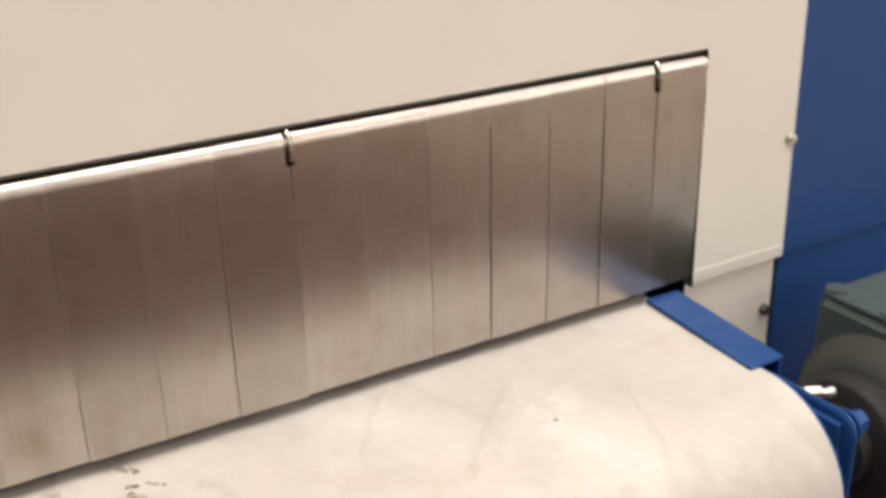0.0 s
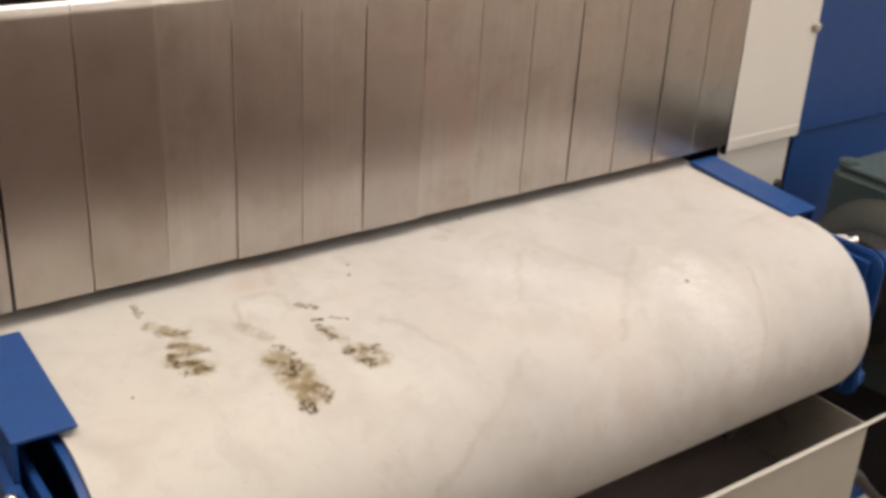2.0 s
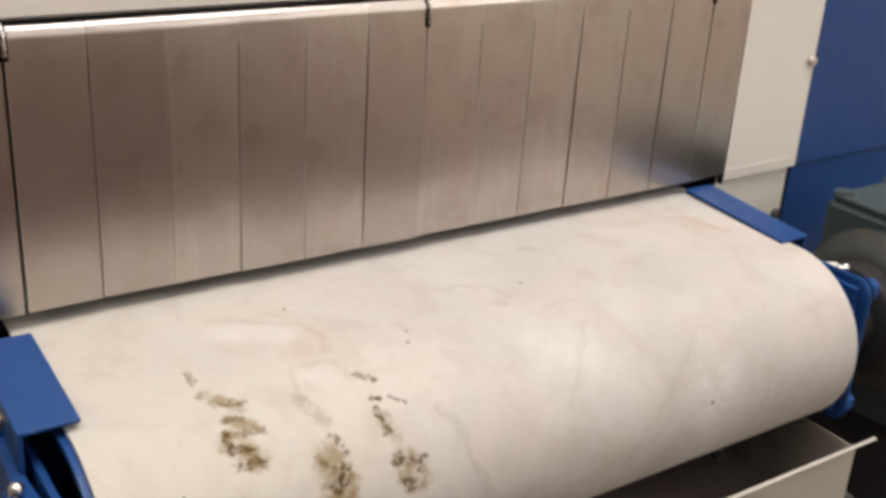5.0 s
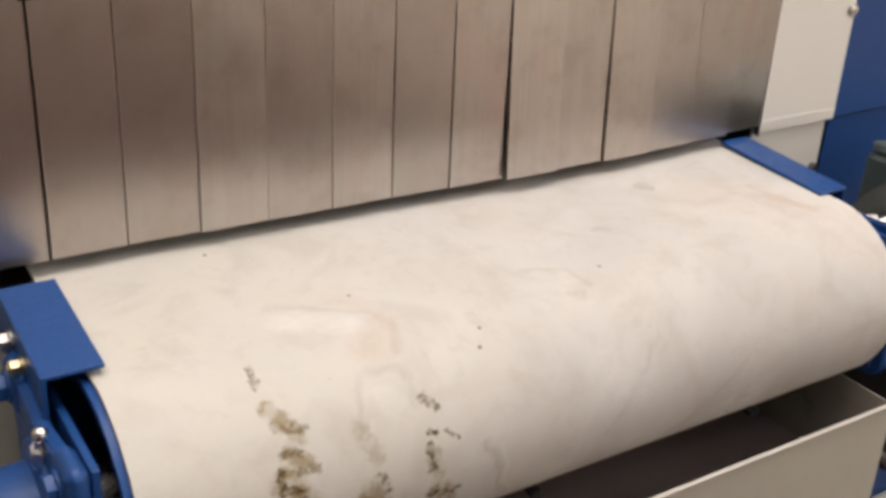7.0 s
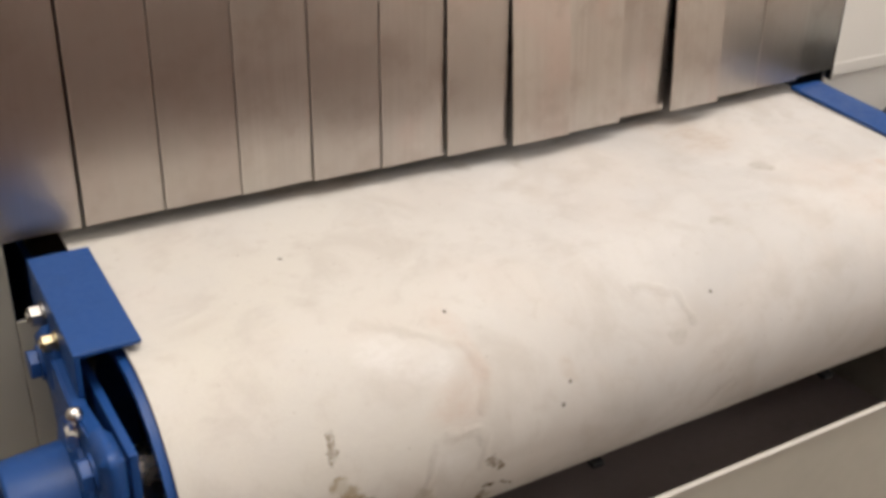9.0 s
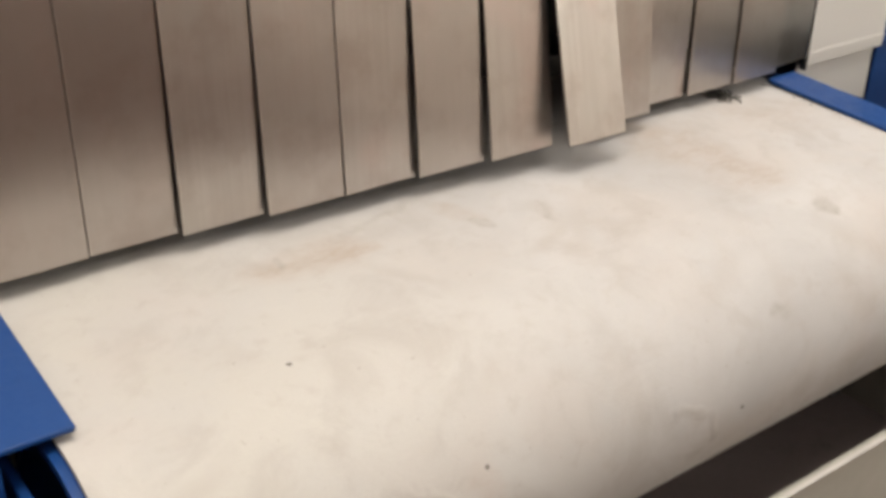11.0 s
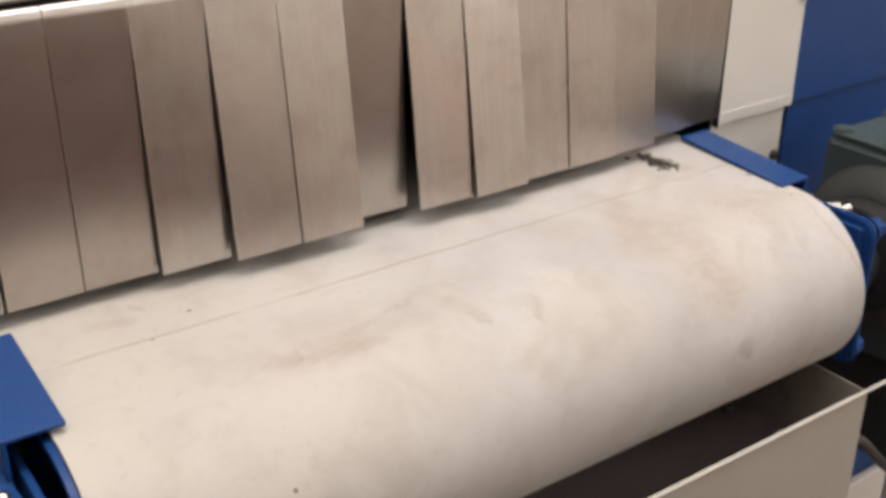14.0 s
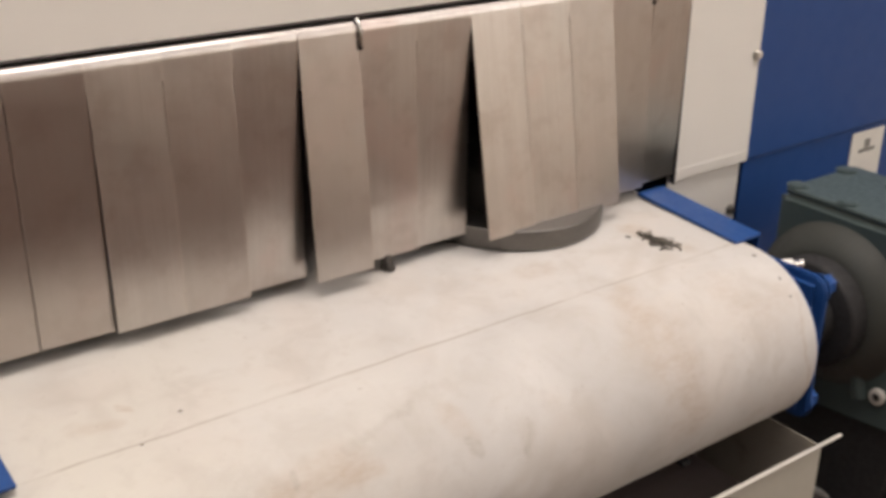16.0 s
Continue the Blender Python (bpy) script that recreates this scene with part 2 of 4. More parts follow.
# belt marks: across (m), along the belt (m), across, along, radius (m), strength
OIL, CLOT = (0.235, 0.175, 0.085), (0.185, 0.120, 0.048)
TAN, GREY, ROSE, PALE = (0.42, 0.345, 0.275), (0.37, 0.335, 0.29), (0.49, 0.395, 0.33), (0.64, 0.62, 0.59)
FILMS = [
    (0.090, -0.175, 0.107, -0.150, 0.0057, 0.85), (0.096, -0.140, 0.109, -0.129, 0.0053, 0.90),
    (0.090, -0.122, 0.102, -0.104, 0.0092, 1.00), (0.153, -0.143, 0.163, -0.117, 0.0059, 0.45),
    (0.154, -0.089, 0.161, -0.070, 0.0113, 0.90), (0.157, -0.064, 0.158, -0.041, 0.0130, 1.00),
    (0.209, -0.110, 0.213, -0.090, 0.0054, 0.60), (0.216, -0.069, 0.221, -0.055, 0.0115, 0.85)]
CLOTS_FIRST = [
    (0.091, -0.211, 0.088, -0.192, 0.0023, 0.60), (0.092, -0.161, 0.110, -0.154, 0.0029, 0.55),
    (0.090, -0.140, 0.105, -0.140, 0.0022, 0.65), (0.100, -0.127, 0.114, -0.125, 0.0029, 0.60),
    (0.087, -0.130, 0.087, -0.115, 0.0026, 0.85), (0.092, -0.117, 0.102, -0.108, 0.0026, 0.90),
    (0.089, -0.101, 0.099, -0.103, 0.0029, 0.75), (0.104, -0.105, 0.106, -0.100, 0.0023, 0.80)]
CLOTS_SECOND = [
    (0.162, -0.105, 0.169, -0.097, 0.0023, 0.65), (0.168, -0.088, 0.169, -0.088, 0.0029, 0.95),
    (0.150, -0.086, 0.157, -0.080, 0.0029, 0.60), (0.156, -0.067, 0.164, -0.076, 0.0043, 1.00),
    (0.157, -0.044, 0.167, -0.041, 0.0046, 0.60), (0.167, -0.032, 0.169, -0.032, 0.0041, 0.75),
    (0.149, -0.031, 0.150, -0.027, 0.0041, 1.00)]
CLOTS_THIRD = [
    (0.207, -0.153, 0.218, -0.141, 0.0023, 0.70), (0.208, -0.126, 0.212, -0.123, 0.0023, 0.85),
    (0.206, -0.114, 0.208, -0.097, 0.0026, 0.80), (0.223, -0.123, 0.232, -0.115, 0.0017, 0.75),
    (0.209, -0.074, 0.210, -0.073, 0.0043, 0.85), (0.220, -0.070, 0.231, -0.068, 0.0035, 0.75),
    (0.214, -0.054, 0.216, -0.050, 0.0041, 1.00), (0.226, -0.060, 0.227, -0.060, 0.0023, 0.75)]
SPECKS = [(0.131, -0.590, 0.0024), (0.123, -0.380, 0.0026), (0.090, -0.565, 0.0020), (0.737, -0.536, 0.0036), (0.737, -0.499, 0.0026), (0.735, -0.478, 0.0022),
          (0.271, -0.177, 0.0026), (0.279, -0.193, 0.0022), (0.425, -0.225, 0.0022), (0.202, -0.270, 0.0022), (0.044, -0.092, 0.0020), (0.543, -0.033, 0.0030)]
STAINS = [
    (0.563, -0.549, 0.562, -0.520, 0.024, 0.42), (0.313, -0.492, 0.320, -0.470, 0.014, 0.35),
    (0.164, -0.478, 0.225, -0.476, 0.026, 0.50), (0.555, -0.490, 0.560, -0.415, 0.055, 0.50),
    (0.276, -0.205, 0.274, -0.193, 0.008, 0.45), (0.510, -0.628, 0.525, -0.622, 0.022, 0.40),
    (0.660, -0.510, 0.700, -0.470, 0.050, 0.30), (0.055, -0.610, 0.075, -0.606, 0.014, 0.40),
    (0.190, -0.472, 0.247, -0.468, 0.011, 0.60), (0.094, -0.628, 0.102, -0.622, 0.007, 0.60),
    (0.738, -0.470, 0.738, -0.300, 0.004, 0.45), (0.672, -0.645, 0.684, -0.590, 0.018, 0.60)]
# grey scuffs, and dents whose shade is painted in the same grey
SCUFFS_DENTS = [
    (0.382, -0.450, 0.378, -0.435, 0.007, 0.45), (0.577, -0.340, 0.579, -0.333, 0.012, 0.80),
    (0.470, -0.283, 0.480, -0.276, 0.010, 0.75), (0.384, -0.210, 0.388, -0.204, 0.009, 0.95),
    (0.575, -0.336, 0.582, -0.330, 0.009, 0.75),
    (0.171, -0.490, 0.175, -0.478, 0.005, 0.80), (0.315, -0.464, 0.324, -0.460, 0.006, 0.60)]
BLUSHES = [
    (0.196, -0.215, 0.185, -0.205, 0.030, 0.45), (0.690, -0.300, 0.708, -0.232, 0.010, 0.70),
    (0.200, -0.262, 0.206, -0.224, 0.014, 0.35), (0.640, -0.300, 0.730, -0.180, 0.060, 0.28),
    (0.430, -0.010, 0.440, 0.060, 0.040, 0.30)]
PATCHES = [
    (0.545, -0.050, 0.570, 0.050, 0.055, 0.55), (0.140, -0.255, 0.175, -0.235, 0.024, 0.50),
    (0.176, -0.165, 0.186, -0.150, 0.016, 0.45), (0.380, -0.130, 0.420, -0.110, 0.030, 0.35)]
SMUDGES = [(*row, tone) for rows, tone in ((STAINS, TAN), (SCUFFS_DENTS, GREY), (BLUSHES, ROSE), (PATCHES, PALE)) for row in rows]
# folds pressed into the felt: across, along, across, along
CREASES = [
    (0.134, -0.280, 0.199, -0.243), (0.199, -0.243, 0.213, -0.220), (0.213, -0.220, 0.207, -0.195),
    (0.169, -0.182, 0.154, -0.142), (0.172, -0.184, 0.203, -0.178), (0.203, -0.178, 0.199, -0.150),
    (0.359, -0.245, 0.394, -0.234), (0.394, -0.234, 0.402, -0.208), (0.689, -0.298, 0.708, -0.231),
    (0.229, 0.065, 0.347, -0.016), (0.439, -0.149, 0.382, -0.073), (0.261, -0.104, 0.290, -0.023),
    (0.538, -0.100, 0.500, -0.066), (0.501, -0.069, 0.437, 0.000), (0.620, -0.030, 0.586, 0.090),
    (0.225, -0.495, 0.330, -0.520)]
FELT = belt_felt()
STEEL = slat_steel()
WHITE = painted("cream_paint", (0.80, 0.765, 0.70), 0.45, 0.25, 3.0, (0.35, 0.30, 0.24), 0.16)
BLUE = painted("gloss_blue_paint", (0.018, 0.062, 0.215), 0.37, 0.10, 3.0, (0.02, 0.05, 0.16), 0.0, 0.10, 0.24, peel=0.0)
BLUE_CAST = painted("blue_enamel", (0.013, 0.060, 0.215), 0.42, 0.4, 14.0, (0.015, 0.03, 0.08), 0.22, 0.05, 0.28)
GREEN = painted("grey_green_enamel", (0.060, 0.083, 0.080), 0.38, 0.4, 12.0, (0.03, 0.035, 0.03), 0.4, 0.15)
TRAY = painted("grey_cream_paint", (0.445, 0.428, 0.362), 0.42, 0.35, 5.0, (0.16, 0.13, 0.10), 0.45)
RUBBER = painted("black_rubber", (0.016, 0.015, 0.015), 0.7, 0.4, 10.0, (0.05, 0.045, 0.04), 0.3)
LIP = painted("brown_black_strip", (0.034, 0.025, 0.022), 0.6, 0.4, 10.0, (0.05, 0.045, 0.04), 0.3)
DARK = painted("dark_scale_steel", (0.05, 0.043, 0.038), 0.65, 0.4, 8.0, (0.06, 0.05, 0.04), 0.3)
ZINC = metal("zinc_bright", (0.72, 0.70, 0.66), 0.24, 120)
ROD = metal("ground_rod", (0.62, 0.58, 0.54), 0.25, 90)
IRON = metal("machined_grey_iron", (0.19, 0.18, 0.168), 0.42, 220)
BRASS = metal("tarnished_brass", (0.50, 0.42, 0.26), 0.34, 90)
DULL_ZINC = metal("dull_zinc", (0.42, 0.40, 0.37), 0.36, 120)
WOOD = painted("scraper_composite", (0.24, 0.145, 0.095), 0.6, 0.5, 30.0, (0.1, 0.06, 0.04), 0.4)
FLOOR = painted("worn_floor", (0.30, 0.235, 0.18), 0.5, 0.6, 1.6, (0.07, 0.055, 0.045), 0.5)
WALL = painted("slat_reflection_wall_paint", (0.80, 0.76, 0.69), 0.7, 0.3, 1.0, (0.2, 0.17, 0.14), 0.25)
LOW_BOUNCE = painted("low_bounce_wall_paint", (0.36, 0.335, 0.30), 0.8, 0.3, 1.0, (0.15, 0.13, 0.11), 0.3)
CEIL = painted("ceiling_board", (0.45, 0.43, 0.40), 0.8, 0.2, 1.0)
LABEL = painted("label_paper", (0.74, 0.71, 0.64), 0.5, 0.3, 30.0, (0.4, 0.35, 0.3), 0.25)
INK = painted("label_ink", (0.24, 0.225, 0.20), 0.5, 0.2, 40.0)
STAINED_SHADED = painted("stained_shaded_tray_paint", (0.30, 0.27, 0.23), 0.5, 0.5, 5.0, (0.06, 0.05, 0.042), 0.85)
CASTING = painted("pale_casting_grey", (0.052, 0.055, 0.048), 0.5, 0.4, 14.0, (0.05, 0.05, 0.045), 0.4)
PALE_HIGHLIGHT = painted("pale_highlight_paint", (0.54, 0.51, 0.46), 0.4, 0.35, 20.0, (0.3, 0.26, 0.2), 0.3)
GRIME_SHADED = painted("oily_shaded_grime", (0.185, 0.15, 0.138), 0.45, 0.6, 7.0, (0.04, 0.033, 0.028), 0.7)
TARRY = painted("oily_black_fibre", (0.060, 0.052, 0.040), 0.6, 0.5, 60.0, (0.14, 0.115, 0.08), 0.6)
DARK_REFLECTION = painted("red_brown_reflection", (0.078, 0.033, 0.021), 0.9, 0.5, 4.0, (0.05, 0.04, 0.03), 0.4, 0.0, 0.12)
CABLE = painted("grey_cable", (0.09, 0.09, 0.085), 0.5, 0.3, 40.0)


def glow_material():
    m, nt, b = nodes_of("added_panel_glow")
    b.inputs["Base Color"].default_value = (0.9, 0.88, 0.82, 1)
    b.inputs["Emission Color"].default_value = (*WARM, 1)
    b.inputs["Emission Strength"].default_value = 1.2
    return m


GLOW = glow_material()


# ---------------------------------------------------------------- mesh helpers
def even_normals(me):
    """Normals weighted by area, so that flat sheets stay flat and only their rounded edges turn."""
    flat = [p.normal.copy() for p in me.polygons]
    size = [p.area for p in me.polygons]
    around = [[] for _ in me.vertices]
    for p in me.polygons:
        for v in p.vertices:
            around[v].append(p.index)
    out = []
    for p in me.polygons:
        for v in p.vertices:
            total = Vector()
            for q in around[v]:
                if flat[p.index].dot(flat[q]) > 0.62:
                    total += flat[q] * size[q]
            out.append(total.normalized() if total.length > 0 else flat[p.index])
    me.normals_split_custom_set(out)


def mesh_from(bm, name, mat, smooth=False, even=True):
    me = bpy.data.meshes.new(name)
    bm.to_mesh(me)
    bm.free()
    me.materials.append(mat)
    if smooth:
        for p in me.polygons:
            p.use_smooth = True
        if even:
            even_normals(me)
        else:
            me.set_sharp_from_angle(angle=radians(35))
    return me


def part(name, bm, mat, parent=None, label="", smooth=True, even=True):
    ob = new(name, mesh_from(bm, name, mat, smooth, even))
    ob.parent = parent
    if label:
        tagged(ob, label)
    return ob


def structure(name, bm, mat, label, smooth=False):
    return tagged(part(name, bm, mat, None, label, smooth), label, "", "", "structure")


def thing(name, x, y, z, label, category, group=""):
    ob = new(name)
    ob.empty_display_size = 0.02
    ob.location = (x, y, z)
    return tagged(ob, label, category, group)


def box(bm, x0, x1, y0, y1, z0, z1, bev=0.0, seg=2):
    made = bmesh.ops.create_cube(bm, size=1.0)
    vs = made["verts"]
    for v in vs:
        v.co = Vector((x0 + (v.co.x + 0.5) * (x1 - x0), y0 + (v.co.y + 0.5) * (y1 - y0), z0 + (v.co.z + 0.5) * (z1 - z0)))
    if bev > 0:
        es = list({e for v in vs for e in v.link_edges})
        bmesh.ops.bevel(bm, geom=es, offset=bev, segments=seg, affect="EDGES", profile=0.5)
    return bm


def rod(bm, a, c, r, n=20, r2=None, cap=True):
    a, c = Vector(a), Vector(c)
    way = c - a
    m = Matrix.Translation((a + c) / 2) @ way.to_track_quat("Z", "Y").to_matrix().to_4x4()
    bmesh.ops.create_cone(bm, cap_ends=cap, segments=n, radius1=r, radius2=r if r2 is None else r2, depth=way.length, matrix=m)
    return bm


def lathe_x(bm, prof, y, z, n=48):
    """Turn a profile of (x, radius) round an axis along x."""
    rings = []
    for x, r in prof:
        if r < 1e-6:
            rings.append([bm.verts.new((x, y, z))])
        else:
            rings.append([bm.verts.new((x, y + r * math.sin(2 * math.pi * i / n), z + r * math.cos(2 * math.pi * i / n))) for i in range(n)])
    for p, q in zip(rings, rings[1:]):
        for i in range(n):
            j = (i + 1) % n
            loop = [p[i % len(p)], p[j % len(p)], q[j % len(q)], q[i % len(q)]]
            loop = list(dict.fromkeys(loop))
            if len(loop) > 2:
                bm.faces.new(loop)
    bmesh.ops.recalc_face_normals(bm, faces=bm.faces)
    return bm


def lathe_z(bm, prof, n=64):
    """Turn a profile of (radius, z) round the z axis."""
    lathe_x(bm, [(z, r) for r, z in prof], 0, 0, n)
    for v in bm.verts:
        v.co = Vector((v.co.y, -v.co.z, v.co.x))
    bmesh.ops.recalc_face_normals(bm, faces=bm.faces)
    return bm


def tube(bm, pts, r, n=12, lying=False):
    """A round wire along points of a plane across x, or along points that lie on a floor."""
    pts = [Vector(p) for p in pts]
    rings = []
    for k, p in enumerate(pts):
        way = (pts[min(k + 1, len(pts) - 1)] - pts[max(k - 1, 0)]).normalized()
        side = way.cross(Vector((0, 0, 1))).normalized() if lying else Vector((1, 0, 0))
        up = way.cross(side)
        rings.append([bm.verts.new(p + (side * math.cos(2 * math.pi * i / n) + up * math.sin(2 * math.pi * i / n)) * r) for i in range(n)])
    for p, q in zip(rings, rings[1:]):
        for i in range(n):
            bm.faces.new((p[i], p[(i + 1) % n], q[(i + 1) % n], q[i]))
    bm.faces.new(rings[0]), bm.faces.new(rings[-1])
    bmesh.ops.recalc_face_normals(bm, faces=bm.faces)
    return bm


def extrude_x(bm, outline, x0, x1):
    """A closed outline of (y, z) drawn out along x."""
    a = [bm.verts.new((x0, y, z)) for y, z in outline]
    c = [bm.verts.new((x1, y, z)) for y, z in outline]
    n = len(outline)
    for i in range(n):
        j = (i + 1) % n
        bm.faces.new((a[i], a[j], c[j], c[i]))
    bm.faces.new(a[::-1]), bm.faces.new(c)
    bmesh.ops.recalc_face_normals(bm, faces=bm.faces)
    return bm


def hex_bolt(name, parent, at, axis, across=0.017, head=0.008, mat=None, washer=True, shank=0.0, label=""):
    """A hexagon head with a washer, along the given axis."""
    bm = bmesh.new()
    a, d = Vector(at), Vector(axis).normalized()
    if washer:
        rod(bm, a, a + d * 0.002, across * 0.66, 20)
    rod(bm, a + d * 0.002, a + d * (0.002 + head), across / 2 / math.cos(math.pi / 6), 6)
    if shank:
        rod(bm, a + d * (0.002 + head), a + d * (0.002 + head + shank), across * 0.3, 14)
    es = [e for e in bm.edges if len(e.link_faces) == 2 and e.calc_face_angle(0) > 1.0 and all(len(f.verts) != 20 for f in e.link_faces)]
    bmesh.ops.bevel(bm, geom=es, offset=0.0006, segments=1, affect="EDGES")
    return part(name, bm, mat or ZINC, parent, label)


def cable_curve(name, pts, r, mat, parent=None):
    cu = bpy.data.curves.new(name, "CURVE")
    cu.dimensions, cu.bevel_depth, cu.bevel_resolution, cu.resolution_u = "3D", r, 3, 8
    sp = cu.splines.new("BEZIER")
    sp.bezier_points.add(len(pts) - 1)
    for p, co in zip(sp.bezier_points, pts):
        p.co, p.handle_left_type, p.handle_right_type = co, "AUTO", "AUTO"
    cu.materials.append(mat)
    ob = new(name, cu)
    ob.parent = parent
    return ob


# ---------------------------------------------------------------- hall
def hall():
    bm = bmesh.new()
    box(bm, -7.0, 8.0, -10.0, 4.0, -0.1, 0.0)
    structure("floor", bm, FLOOR, "worn brown workshop floor")
    bm = bmesh.new()
    box(bm, -7.0, 8.0, -10.0, 4.0, 4.6, 4.7)
    structure("ceiling", bm, CEIL, "unseen added ceiling, toned to cut bounce light")
    # Added unseen walls: bright where the slats mirror them, dull to cut bounce.
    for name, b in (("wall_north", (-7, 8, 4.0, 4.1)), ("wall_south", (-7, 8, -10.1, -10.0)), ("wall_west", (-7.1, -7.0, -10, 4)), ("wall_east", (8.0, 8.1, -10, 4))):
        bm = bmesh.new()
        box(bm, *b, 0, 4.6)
        structure(name, bm, WALL if name in ("wall_south", "wall_east") else LOW_BOUNCE, "unseen added wall, toned to shape the light")
    for lx, ly, sx, sy, w, tint in LAMPS:
        lamp = thing("added_ceiling_lamp", lx, ly, 4.6, "unseen ceiling light panel in a white housing, added to light the hall", "lamp", "ceiling lamps")
        bm = bmesh.new()
        box(bm, -sx / 2 - 0.03, sx / 2 + 0.03, -sy / 2 - 0.03, sy / 2 + 0.03, -0.10, 0, 0.006)
        part("housing", bm, WHITE, lamp)
        bm = bmesh.new()
        box(bm, -sx / 2, sx / 2, -sy / 2, sy / 2, -0.112, -0.101, 0.002)
        part("diffuser", bm, GLOW, lamp)
    # Added unseen floor sheet that gives the slats their dark red-brown reflection.
    m = thing("reflection_sheet", 0.1, -1.35, 0.0, "unseen dark red-brown floor sheet added to darken the slat reflections", "mat")
    bm = bmesh.new()
    box(bm, -3.0, 2.2, -4.4, 1.1, 0.0, 0.012, 0.004)
    part("sheet", bm, DARK_REFLECTION, m)


# ---------------------------------------------------------------- the machine's front
X0, X1, ZTOP, ZSILL = -0.0635, 0.8028, 1.1266, 0.878
XD, PY = 0.934, 0.024


def machine_front():
    m = thing("machine_cabinet", 0.4, 0.02, 0.0, "cream and blue sheet-steel machine cabinet with an opening", "machine")

    def put(name, boxes, mat, label="", bev=0.0015):
        bm = bmesh.new()
        for b in boxes:
            box(bm, *b, bev)
        bmesh.ops.translate(bm, verts=bm.verts, vec=(-0.4, -0.02, 0))
        return part(name, bm, mat, m, label)

    t = PY + 0.003
    put("front_panel", [(-1.2, XD - 0.001, PY, t, ZTOP, 2.1), (X1, XD - 0.001, PY, t, 0.8957, ZTOP), (-1.2, X0, PY, t, 0.8957, ZTOP)], WHITE,
        "cream painted sheet panel round the opening", 0.0)
    for a, c in ((X1, XD - 0.001), (-1.2, X0)):
        bm = bmesh.new()
        extrude_x(bm, [(PY, 0.8955), (PY - 0.0007, 0.8948), (PY + 0.0003, 0.8815), (PY + 0.0075, 0.8805), (PY + 0.003, 0.8955)], a, c)
        bmesh.ops.translate(bm, verts=bm.verts, vec=(-0.4, -0.02, 0))
        part("folded_edge", bm, WHITE, m)
    ly = PY + 0.008
    put("lower_panel", [(X1, XD - 0.003, ly, ly + 0.003, 0.30, 0.885)], WHITE, "cream painted lower panel")
    # Left lower panels take the darker tray paint in place of their shade.
    put("lower_panel", [(-1.2, X0 + 0.008, ly, ly + 0.003, 0.30, 0.885)], TRAY, "cream lower panel in a darker grey-cream for its shade")
    put("lower_panel", [(X0 + 0.0082, -0.037, ly, ly + 0.003, 0.30, 0.816)], TRAY, "cream lower panel in a darker grey-cream for its shade")
    put("upper_door", [(XD + 0.0005, 2.4, PY + 0.002, PY + 0.005, 0.8825, 2.1)], BLUE, "glossy blue painted door")
    put("lower_door", [(XD + 0.0005, 2.4, PY + 0.006, PY + 0.009, 0.24, 0.880)], BLUE, "glossy blue painted door")
    put("base_panel", [(-1.2, XD - 0.002, 0.046, 0.050, 0.0, 0.66)], BLUE, "blue painted base panel")
    put("edge_strip", [(X1 - 0.001, X1 + 0.0015, PY - 0.002, PY + 0.006, ZSILL, ZTOP)], RUBBER, "black rubber edge strip")
    put("edge_strip", [(X0 - 0.0015, X0 + 0.001, PY - 0.002, PY + 0.006, ZSILL, ZTOP)], RUBBER, "black rubber edge strip")
    put("edge_strip", [(X0 + 0.002, X1 - 0.002, PY - 0.002, PY + 0.010, ZTOP - 0.0026, ZTOP - 0.0003)], LIP, "dark brown strip along the top of the opening")
    # Added strip that turns the shaded gap above the rod dark brown.
    put("gap_tint_strip", [(X0 + 0.002, X1 - 0.002, 0.0425, 0.0455, 1.06, ZTOP - 0.0025)], DARK, "added strip that tints the shaded gap behind the rod brown")
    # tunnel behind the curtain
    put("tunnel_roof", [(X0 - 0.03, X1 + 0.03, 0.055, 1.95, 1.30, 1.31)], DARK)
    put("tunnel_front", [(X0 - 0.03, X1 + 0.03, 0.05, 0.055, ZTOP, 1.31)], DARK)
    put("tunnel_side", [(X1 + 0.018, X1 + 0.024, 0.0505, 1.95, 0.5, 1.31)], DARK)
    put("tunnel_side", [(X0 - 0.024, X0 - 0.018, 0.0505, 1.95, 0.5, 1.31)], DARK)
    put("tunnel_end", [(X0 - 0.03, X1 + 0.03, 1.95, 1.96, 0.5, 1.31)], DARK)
    put("side_wall", [(2.4, 2.41, 0.034, 2.2, 0, 2.1)], BLUE)
    put("side_wall", [(-1.21, -1.2, 0.034, 2.2, 0, 2.1)], WHITE)
    put("back_wall", [(-1.2, 2.4, 2.2, 2.21, 0, 2.1)], WHITE)
    put("roof", [(-1.2, 2.4, 0.034, 2.2, 2.1, 2.11)], WHITE)
    for x, z in ((0.927, 1.016), (0.921, 0.8175), (0.927, 1.30), (0.927, 1.585)):
        s = hex_bolt("screw", m, (x - 0.4, (PY if z > 0.88 else ly) - 0.02, z), (0, -1, 0), 0.010, 0.004, IRON if z < 0.88 else ZINC, True)
    return m


# ---------------------------------------------------------------- slat curtain
CX, AXY, AXZ = 0.0035, 0.029, 1.1115
SLAT_LEN = AXZ - 0.8908


